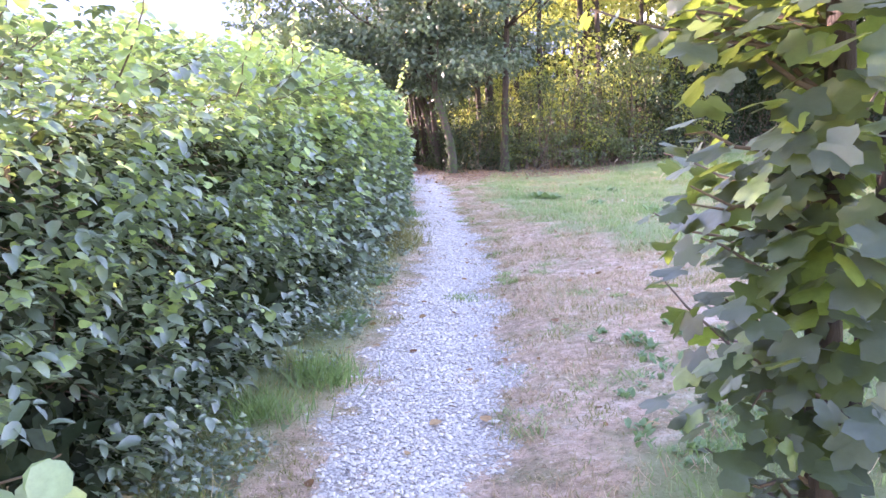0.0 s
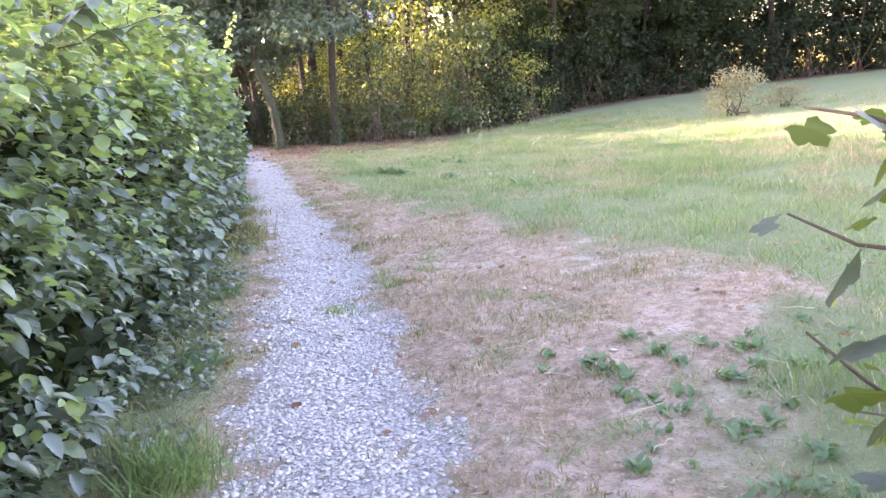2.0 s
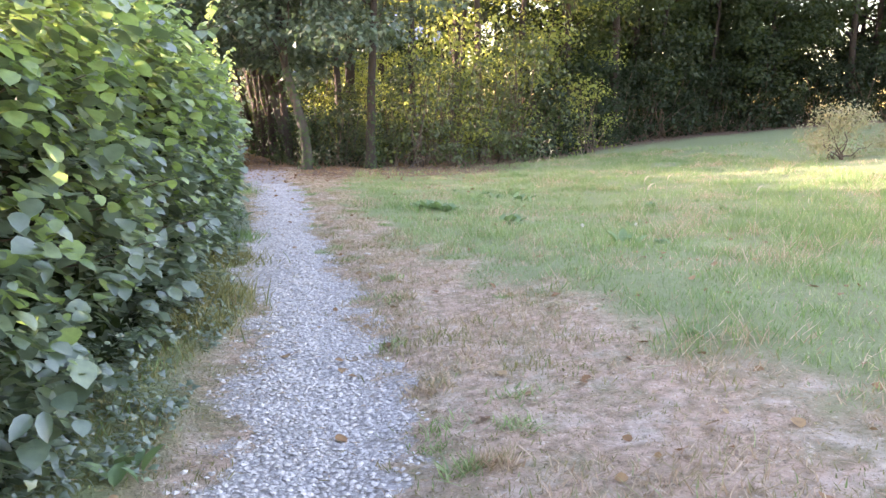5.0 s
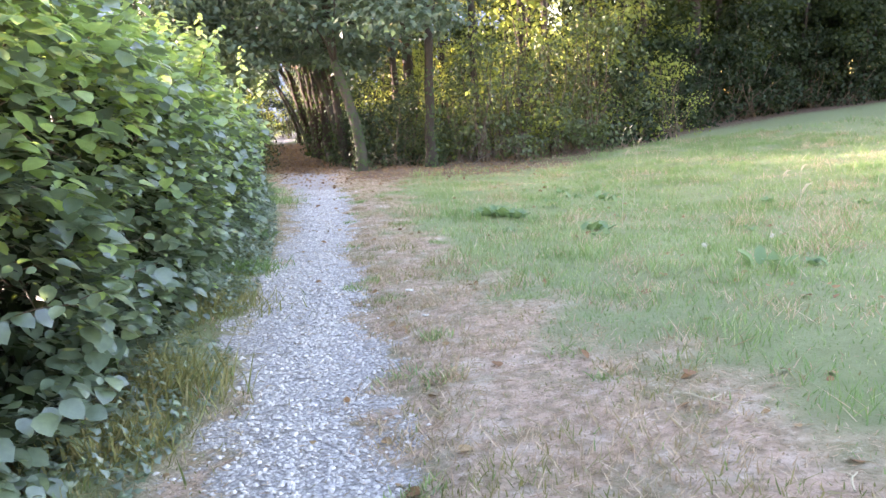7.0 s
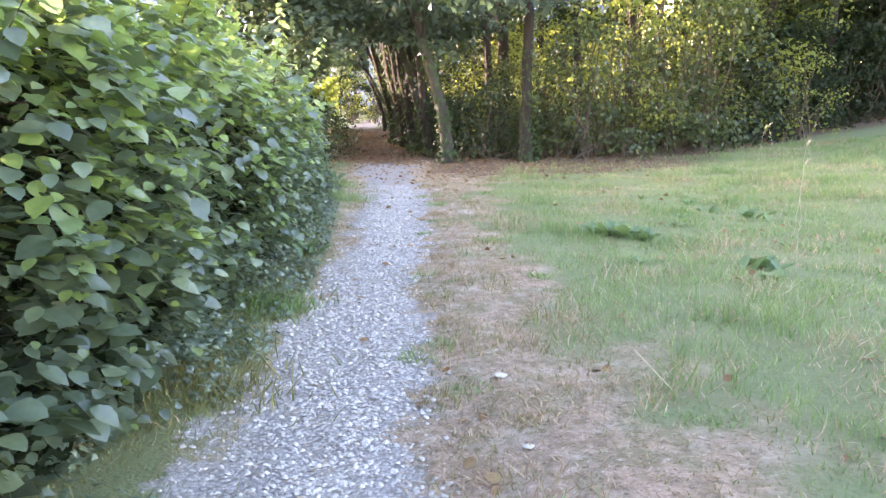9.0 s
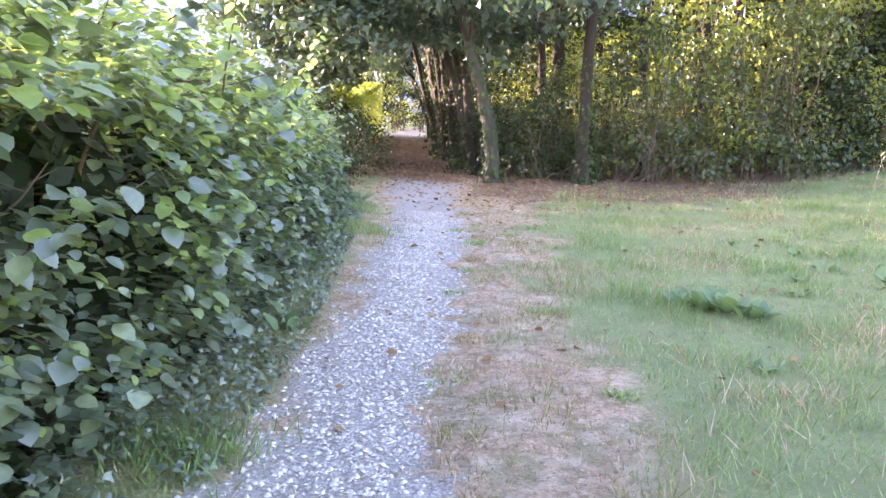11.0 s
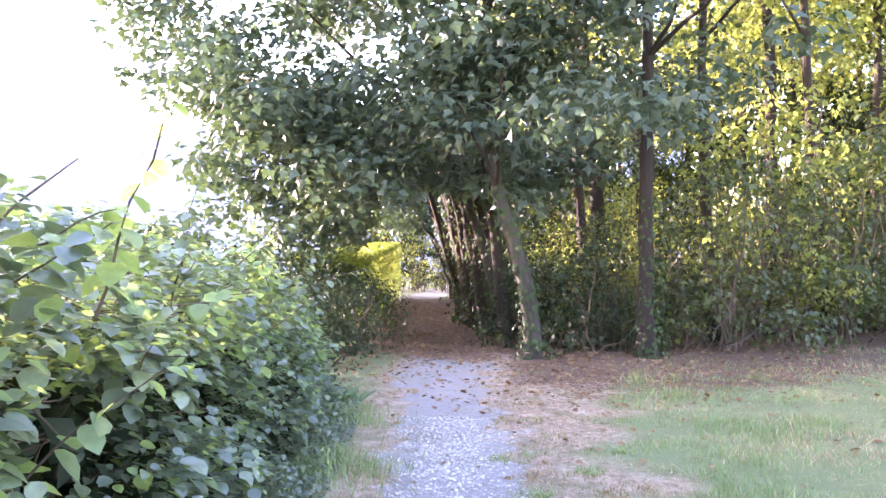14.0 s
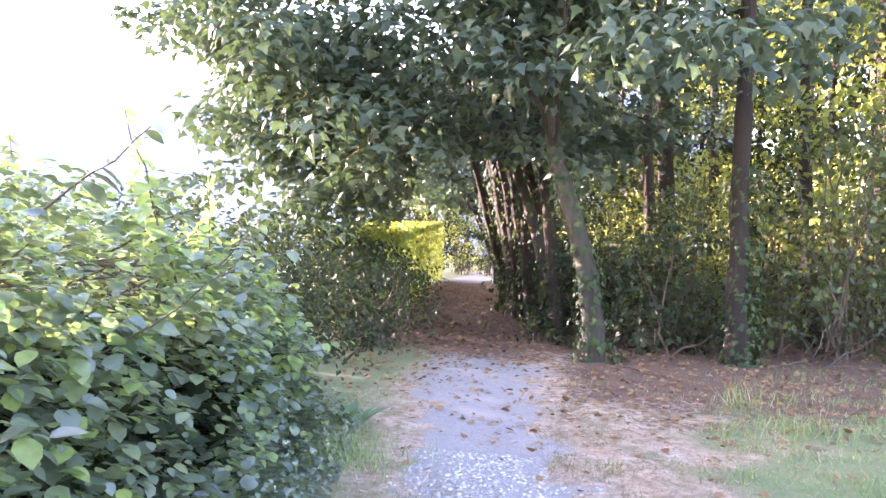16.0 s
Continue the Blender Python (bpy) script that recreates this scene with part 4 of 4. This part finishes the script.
# ---- fallen branches at the wood's edge ----
def build_dead_branch(a, b, r, twigs, label):
    br = thing("fallen_branch", label, "branch", "fallen branches")
    r *= 0.65
    line = bend(a, b, 0.06, 8, -0.06)
    part("limb", mesh("limb", *tube(line, np.linspace(r, r * 0.3, 8), 7, 0.1), DEAD_WOOD), br)
    for k in range(twigs):
        s = line[2 + k % 6]
        e = s + (rng.normal() * 0.35, rng.normal() * 0.25, rng.random() * 0.4)
        part("twig", mesh("twig", *tube(bend(s, e, 0.03, 5), np.linspace(r * 0.45, 0.003, 5), 5), DEAD_WOOD), br)


for a, b, r, k in (((2.55, 25.20, 0.06), (3.75, 25.80, 0.72), 0.012, 6), ((2.45, 25.50, 0.12), (3.15, 25.90, 1.08), 0.011, 7), ((3.85, 25.40, 0.06), (2.95, 25.90, 0.84), 0.01, 6),
                   ((1.75, 24.85, 0.04), (3.15, 25.00, 0.07), 0.012, 3), ((4.35, 25.70, 0.06), (3.55, 25.60, 0.60), 0.01, 5), ((2.75, 25.70, 0.06), (2.95, 26.10, 1.44), 0.01, 5)):
    build_dead_branch(a, b, r, k, "bare grey fallen branch lying at the wood's edge")


# ---- plants and stones beside the path ----
def blade_template(bendy=0.35):
    v, w = [], [0.5, 0.42, 0.28]
    for i, t in enumerate((0.0, 0.5)):
        v += [(-w[i], bendy * t * t, t), (w[i], bendy * t * t, t)]
    v.append((0, bendy, 0.97))
    return np.array(v), [np.array([(0, 1, 3, 2)]), np.array([(2, 3, 4)])]


BLADE = blade_template()


def blades(p, length, width, lean=0.3):
    """Blade arrays: upright blades of these lengths and widths."""
    n = len(p)
    tv, tf = BLADE
    a = rng.random(n) * 2 * np.pi
    l = rng.normal(size=(n, 2)) * lean
    v = np.repeat(tv[None], n, 0)
    x, y, z = v[..., 0] * width[:, None], v[..., 1] * length[:, None] * rng.uniform(0.2, 1.6, n)[:, None], v[..., 2] * length[:, None]
    c, s = np.cos(a)[:, None], np.sin(a)[:, None]
    out = np.stack([c * x - s * y + l[:, :1] * z, s * x + c * y + l[:, 1:] * z, z], -1) + p[:, None]
    base = (np.arange(n) * len(tv))[:, None, None]
    return out.reshape(-1, 3), [(base + f[None]).reshape(-1, f.shape[1]) for f in tf]


def build_tuft(x, y, n, spread, length, mat, label, lean=0.45):
    tf = thing("grass_tuft", label, "grass tuft", "grass tufts beside the path")
    p = np.stack([x + rng.normal(size=n) * spread, y + rng.normal(size=n) * spread, np.zeros(n)], 1)
    p[:, 2] = gz(p[:, 0], p[:, 1]) - 0.01
    v, f = blades(p, length * (0.5 + 0.6 * rng.random(n)), 0.006 + 0.004 * rng.random(n), lean)
    part("grass", mesh("grass", v, f, mat), tf, kind="stuff")
    one = mesh("blade", BLADE[0] * (0.02, 1, 1), BLADE[1], mat)
    for i in range(min(70, n // 6)):
        s = length * rng.uniform(0.7, 1.15)
        px, py = x + rng.normal() * spread, y + rng.normal() * spread
        b = part("blade", one, tf)
        b.matrix_basis = pose(px, py, float(gz(px, py)) - 0.01, 25 * rng.normal(), 25 * rng.normal(), rng.uniform(0, 360)) @ Matrix.Scale(s, 4)


def build_weed(x, y, leaves, size, label, mat=None):
    w = thing("weed", label, "plant", "leafy weeds")
    z = float(gz(x, y))
    me = mesh("leaf", oval_leaf(0.26, 0.12, 0.25)[0], oval_leaf(0.26, 0.12, 0.25)[1], mat or WEED)
    for k in range(leaves):
        a = k * 2.4 + rng.random()
        up = rng.uniform(0.5, 2.2)
        nr = np.array([[-math.cos(a) * up, -math.sin(a) * up, 1.0]])
        along = np.array([math.cos(a), math.sin(a), up])
        along /= np.linalg.norm(along)
        n = nr[0] - (nr[0] @ along) * along
        n /= np.linalg.norm(n)
        m = Matrix(np.stack([np.cross(along, n), along, n], 1).tolist()).to_4x4()
        lf = part("leaf", me, w)
        lf.matrix_basis = Matrix.Translation((x + 0.45 * size * rng.normal(), y + 0.45 * size * rng.normal(), z + 0.005)) @ m @ Matrix.Scale(size * rng.uniform(0.6, 1.1), 4)


build_tuft(-0.8, 3.5, 300, 0.1, 0.2, LUSH, "lush green grass tuft at the hedge's foot")
build_tuft(-1.03, 2.90, 240, 0.12, 0.18, LUSH, "green grass tuft at the hedge's foot")
build_tuft(0.03, 5.89, 120, 0.07, 0.06, GRASS, "small green grass tuft growing in the gravel")
build_tuft(-0.80, 9.34, 620, 0.15, 0.22, YELLOWED, "half-dry yellow-green grass tuft at the hedge's foot")
build_tuft(-0.80, 8.61, 420, 0.13, 0.16, YELLOWED, "half-dry yellow-green grass tuft at the hedge's foot")
build_tuft(-0.84, 11.08, 420, 0.2, 0.13, YELLOWED, "green grass tuft at the hedge's foot")
build_tuft(-0.87, 12.49, 360, 0.14, 0.13, LUSH, "green grass tuft at the hedge's foot")
build_tuft(-1.37, 18.10, 520, 0.22, 0.14, GRASS, "soft green grass tuft near the hedge's end")
build_tuft(-1.68, 19.78, 420, 0.24, 0.13, GRASS, "soft green grass tuft near the hedge's end")
for _ in range(60):
    ty = rng.uniform(2.6, 19.5)
    tx = path_mid(ty) + (rng.uniform(0.3, 0.6) if rng.random() < 0.4 else rng.uniform(0.5, 1.4))
    build_tuft(tx, ty, int(rng.integers(40, 110)), rng.uniform(0.03, 0.08), rng.uniform(0.035, 0.07), GRASS if rng.random() < 0.6 else STRAW, "small low grass tuft on the dry ground beside the path", 0.7)
for x, y, n, s in ((-0.70, 6.50, 9, 0.14), (-0.80, 4.81, 11, 0.16), (1.7, 15.25, 34, 0.18), (1.92, 15.1, 26, 0.16), (1.5, 15.35, 22, 0.15), (1.38, 4.24, 12, 0.07), (1.17, 3.78, 12, 0.065), (1.59, 3.55, 14, 0.07), (0.95, 4.22, 12, 0.06), (1.08, 3.99, 12, 0.06), (1.46, 3.83, 12, 0.06), (1.25, 3.37, 12, 0.065), (1.78, 3.88, 12, 0.07),
                   (1.29, 3.05, 12, 0.07), (2.79, 10.52, 10, 0.16), (2.52, 13.68, 10, 0.18), (3.29, 16.25, 9, 0.2), (1.46, 2.82, 12, 0.07), (1.98, 7.50, 9, 0.09), (-1.02, 14.26, 12, 0.16), (-1.31, 16.18, 12, 0.16), (-1.81, 20.59, 14, 0.2)):
    build_weed(x, y, n, s, "low broad-leaved green weed in the grass" if s < 0.165 else "leafy dock plant in the meadow grass")


for _ in range(110):
    build_weed(rng.uniform(0.8, 2.4), rng.uniform(1.9, 4.1), int(rng.integers(6, 10)), rng.uniform(0.035, 0.07), "low broad-leaved green weed in the grass")
for _ in range(16):
    build_weed(rng.uniform(1.6, 6.0), rng.uniform(8.0, 19.0), int(rng.integers(7, 12)), rng.uniform(0.06, 0.12), "low broad-leaved green weed in the meadow")


def build_stalk(x, y, h):
    st = thing("grass_stalk", "tall dry grass stalk with a drooping seed head", "grass stalk", "tall grass stalks")
    b = at_ground(x, y)
    line = bend(b, (x + 0.12 * rng.normal(), y + 0.1 * rng.normal(), b[2] + h), 0.012, 7)
    part("stem", mesh("stem", *tube(line, np.linspace(0.0025, 0.0015, 7), 4), SEED), st)
    tip = line[-1]
    v, q = tube(np.array([tip, tip + (0.01, 0, 0.03), tip + (0.03, 0, 0.06), tip + (0.06, 0, 0.07)]), [0.003, 0.008, 0.008, 0.002], 6)
    part("seed_head", mesh("seed_head", v, q, SEED), st)


for x, y, h in ((2.83, 13.89, 0.75), (3.53, 15.71, 0.8), (4.60, 20.05, 0.8), (5.37, 21.19, 0.8), (6.01, 22.25, 0.7), (4.04, 12.55, 0.6), (3.46, 10.99, 0.55), (3.75, 10.00, 0.5), (6.95, 23.80, 0.7), (2.67, 10.19, 0.5)):
    build_stalk(x, y, h)


def build_clock(x, y, h):
    """A dandelion gone to seed."""
    d = thing("dandelion", "white dandelion seed head on a thin stalk in the meadow", "flower")
    b = at_ground(x, y)
    line = bend(b, (x + 0.01, y, b[2] + h), 0.006, 6)
    part("stem", mesh("stem", *tube(line, np.full(6, 0.002), 5), GRASS), d)
    n = 90
    a = rng.normal(size=(n, 3))
    a /= np.linalg.norm(a, axis=1, keepdims=True)
    v, f = scatter((CARD[0] * (0.3, 1, 1), CARD[1]), line[-1] + a * 0.012, frames_from(np.cross(a, (0.3, 0.5, 0.8)), rng.random(n) * 6.28), np.full(n, 0.013))
    part("seed_head", mesh("seed_head", v, f, STONE), d, "fluffy white seed head")


build_clock(2.31, 10.43, 0.22)
build_clock(3.15, 11.25, 0.18)


def build_stone(x, y, size, label):
    tv, tf = stone_template()
    v = tv * (1, 0.8, 0.7) + rng.normal(size=tv.shape) * 0.08
    st = new("stone", mesh("stone", v * size, tf, STONE))
    bv = st.modifiers.new("bevel", "BEVEL")
    bv.width, bv.segments = size * 0.12, 2
    st.location = at_ground(x, y, size * 0.18)
    tagged(st, label, "stone", "loose stones")


def build_ground_twig(x, y, length, turn):
    """A thin pale stick lying on the dry grass, with one side shoot."""
    tw = thing("twig", "thin pale dry twig lying on the dry grass", "twig", "twigs on the ground")
    dx, dy = math.cos(turn) * length, math.sin(turn) * length
    line = bend(at_ground(x, y, 0.022), at_ground(x + dx, y + dy, 0.03), 0.008, 6)
    part("stick", mesh("stick", *tube(line, np.linspace(0.0045, 0.002, 6), 6), SEED), tw)
    b = line[3] + (-dy * 0.3, dx * 0.3, 0.015)
    part("side_shoot", mesh("side_shoot", *tube(bend(line[3], b, 0.004, 4), np.linspace(0.003, 0.0015, 4), 5), SEED), tw)


build_ground_twig(1.55, 4.55, 0.32, 2.7)
build_ground_twig(0.95, 3.9, 0.2, 2.2)
build_ground_twig(1.75, 3.4, 0.26, 1.1)
for _ in range(16):
    build_ground_twig(rng.uniform(0.5, 2.4), rng.uniform(2.6, 9.5), rng.uniform(0.08, 0.24), rng.uniform(0, 6.28))


for x, y, s in ((0.17, 2.85, 0.045), (0.47, 11.19, 0.05), (0.54, 10.40, 0.03), (1.26, 4.14, 0.03), (-0.52, 5.34, 0.03), (0.35, 7.85, 0.025), (1.23, 5.52, 0.03)):
    build_stone(x, y, s, "pale rounded stone lying beside the gravel path")


# ---- loose gravel, grass and fallen leaves ----
def build_gravel():
    n = 60000
    y = 1.2 + rng.random(n) ** 1.6 * 19
    x = path_mid(y) + rng.normal(size=n) * path_half(y) * 1.0
    ok = gravel_of(x, y) > 0.08 + 0.5 * rng.random(n)
    x, y = x[ok], y[ok]
    n = len(x)
    size = 0.004 + 0.015 * rng.random(n) ** 3.5
    p = np.stack([x, y, gz(x, y) + size * 0.05], 1)
    rots = frames_from(np.array([[0, 0, 1.0]]) + rng.normal(size=(n, 3)) * 0.25, rng.random(n) * 6.28)
    v, f = scatter(stone_template(), p, rots, size)
    tagged(new("gravel", mesh("gravel", v, f, PEBBLE, False)), "loose pale grey gravel on the footpath", "gravel", kind="stuff")


def build_grass():
    n = 520000
    u = rng.random(n)
    x = np.where(rng.random(n) < 0.85, -2.1 + 13.0 * u ** 1.7, -1.0 + 19 * u)
    y = 1.0 + rng.random(n) * 27.0
    edge = y < wood_edge(x) - 0.1 + 0.5 * rng.random(n)
    d = dry_of(x, y)
    gv, lt = gravel_of(x, y), litter_of(x, y)
    keep = edge & (rng.random(n) > gv * 1.08) & (rng.random(n) > lt * 0.85) & (x > hedge_foot(y) - 0.15)
    patch = fbm(x + 30, y, 0.45)
    keep &= rng.random(n) < np.where(d > 0.5, 0.6 + 0.4 * smooth(0.4, 0.6, patch), 0.6 + 0.4 * patch)
    x, y, d, patch = x[keep], y[keep], d[keep], patch[keep]
    n = len(x)
    p = np.stack([x, y, gz(x, y) - 0.004], 1)
    straw = rng.random(n) < np.clip(d * 0.9 + 0.08 + 0.5 * smooth(0.52, 0.68, fbm(x - 8, y, 0.7)) * (1 - d), 0, 0.97)
    far = np.interp(x, [0, 3, 8, 14], [1, 1.15, 1.5, 2.0])
    tall = np.where(d > 0.5, 0.03, 0.05) * (0.5 + rng.random(n)) * (0.5 + 1.1 * smooth(0.35, 0.75, patch)) * np.sqrt(far)
    wide = (0.0035 + 0.003 * rng.random(n)) * far
    tuss = smooth(0.56, 0.7, fbm(x + 70, y - 20, 0.55)) * (d < 0.4)
    tall = tall * (1 + 1.3 * tuss) * np.interp(y, [12, 18], [1, 0.7])
    tall = np.where(x < path_mid(y) - path_half(y), tall * 0.7, tall)
    verge = (x < path_mid(y) - path_half(y) * 0.8) & (y < 15) & (rng.random(n) < 0.75)
    straw &= ~verge
    olive = straw & (d > 0.4) & (rng.random(n) < 0.8 * smooth(0.5, 0.62, fbm(x + 50, y + 11, 0.42)))
    verge |= olive
    straw &= ~olive
    lush = ~straw & ~verge & (rng.random(n) < 0.08 + 0.75 * tuss + 0.6 * smooth(0.5, 0.62, fbm(x - 31, y, 1.5)))
    for name, pick, mat, label in (("verge_grass", verge, YELLOWED, "olive and yellowed grass along the hedge and in dry patches"), ("lush_grass", lush, LUSH, "darker green tussocks in the meadow grass"), ("meadow_grass", ~straw & ~verge & ~lush, GRASS, "short green meadow grass"), ("dry_grass", straw, STRAW, "sun-dried straw-coloured grass beside the path")):
        v, f = blades(p[pick], tall[pick], wide[pick], np.where(straw[pick], 0.7, 0.4)[:, None])
        tagged(new(name, mesh(name, v, f, mat)), label, "grass", kind="stuff")


def build_litter():
    n = 15000
    y = 18.6 + rng.random(n) ** 1.2 * 26
    x = path_mid(y) - 1.4 + 7.5 * rng.random(n) ** 1.4
    ok = (rng.random(n) < litter_of(x, y) * 0.9 + 0.5 * smooth(19, 23.5, y) * smooth(5, 0.5, x)) & (y < wood_edge(x) + 3 + 22 * (x < path_mid(y) + 1.3))
    x, y = x[ok], y[ok]
    n = len(x)
    m = 420
    x, y = np.r_[x, rng.uniform(-0.8, 4.5, m)], np.r_[y, rng.uniform(2, 21, m)]
    n += m
    p = np.stack([x, y, gz(x, y) + 0.014], 1)
    nr = np.array([[0, 0, 1.0]]) + rng.normal(size=(n, 3)) * 0.3
    v, f = scatter(OVAL, p, frames_from(nr, rng.random(n) * 6.28), 0.03 + 0.045 * rng.random(n))
    tagged(new("fallen_leaves", mesh("fallen_leaves", v, f, DRY_LEAF)), "brown fallen leaves strewn under the trees", "leaves", kind="stuff")


def build_straw():
    """Flattened dead stalks on the dry ground beside the path."""
    n = 80000
    y, x = 1.2 + rng.random(n) * 21, -1.0 + rng.random(n) ** 1.2 * 4.4
    ok = (rng.random(n) < dry_of(x, y) * (1 - 0.85 * gravel_of(x, y)) + 0.06)
    x, y = x[ok], y[ok]
    n = len(x)
    p = np.stack([x, y, gz(x, y) + 0.006], 1)
    nr = np.array([[0, 0, 1.0]]) + rng.normal(size=(n, 3)) * 0.25
    thin = (CARD[0] * (0.1, 1, 0.4), CARD[1])
    v, f = scatter(thin, p, frames_from(nr, rng.random(n) * 6.28), 0.02 + 0.05 * rng.random(n))
    tagged(new("straw", mesh("straw", v, f, STRAW)), "flattened dead grass stalks on the dry ground", "straw", kind="stuff")


def build_foot_ivy():
    n = 12000
    y = 1.8 + rng.random(n) * 19.2
    x = hedge_foot(y) - 0.1 + 0.42 * rng.random(n) ** 1.5
    ok = fbm(x, y, 0.5) > 0.44 - 0.1 * smooth(11, 13.5, y)
    x, y = x[ok], y[ok]
    n = len(x)
    p = np.stack([x, y, gz(x, y) + 0.02 + 0.22 * rng.random(n) ** 1.6 * smooth(0.35, 0.0, x - hedge_foot(y))], 1)
    nr = np.array([[0.2, 0, 1.0]]) + rng.normal(size=(n, 3)) * 0.4
    v, f = scatter(LOBE, p, frames_from(nr, rng.random(n) * 6.28), 0.025 + 0.03 * rng.random(n))
    tagged(new("ground_ivy", mesh("ground_ivy", v, f, HEDGE_LEAF)), "small-leaved creeping plants at the hedge's foot", "plants", kind="stuff")


build_foot_ivy()
build_straw()
build_gravel()
build_grass()
build_litter()


# ---- distance ----
def build_hill():
    xs = np.linspace(-520, 60, 90)
    rows = []
    for t in np.linspace(0, 1, 8):
        base = 300 + 130 * t
        h = 86 * np.sin(np.pi * 0.5 * t) * (0.75 + 0.35 * fbm(xs, xs * 0 + 2, 140)) + 5 * fbm(xs, xs * 0 + t * 90, 12) * (t > 0.2) - 6
        rows.append(np.stack([xs, base + 0 * xs, h], 1))
    v = np.concatenate(rows)
    i, j = np.meshgrid(np.arange(7), np.arange(89), indexing="ij")
    a = (i * 90 + j).ravel()
    k = Mat("hazed_far_hill")
    # distance haze is put into the blue colour, and emission brightens it
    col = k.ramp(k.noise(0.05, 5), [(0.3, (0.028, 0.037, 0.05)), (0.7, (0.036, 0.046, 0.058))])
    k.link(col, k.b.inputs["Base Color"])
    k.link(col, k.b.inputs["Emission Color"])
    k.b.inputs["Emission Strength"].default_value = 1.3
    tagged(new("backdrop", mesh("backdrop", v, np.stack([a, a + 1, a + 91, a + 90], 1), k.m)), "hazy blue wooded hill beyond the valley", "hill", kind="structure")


build_hill()
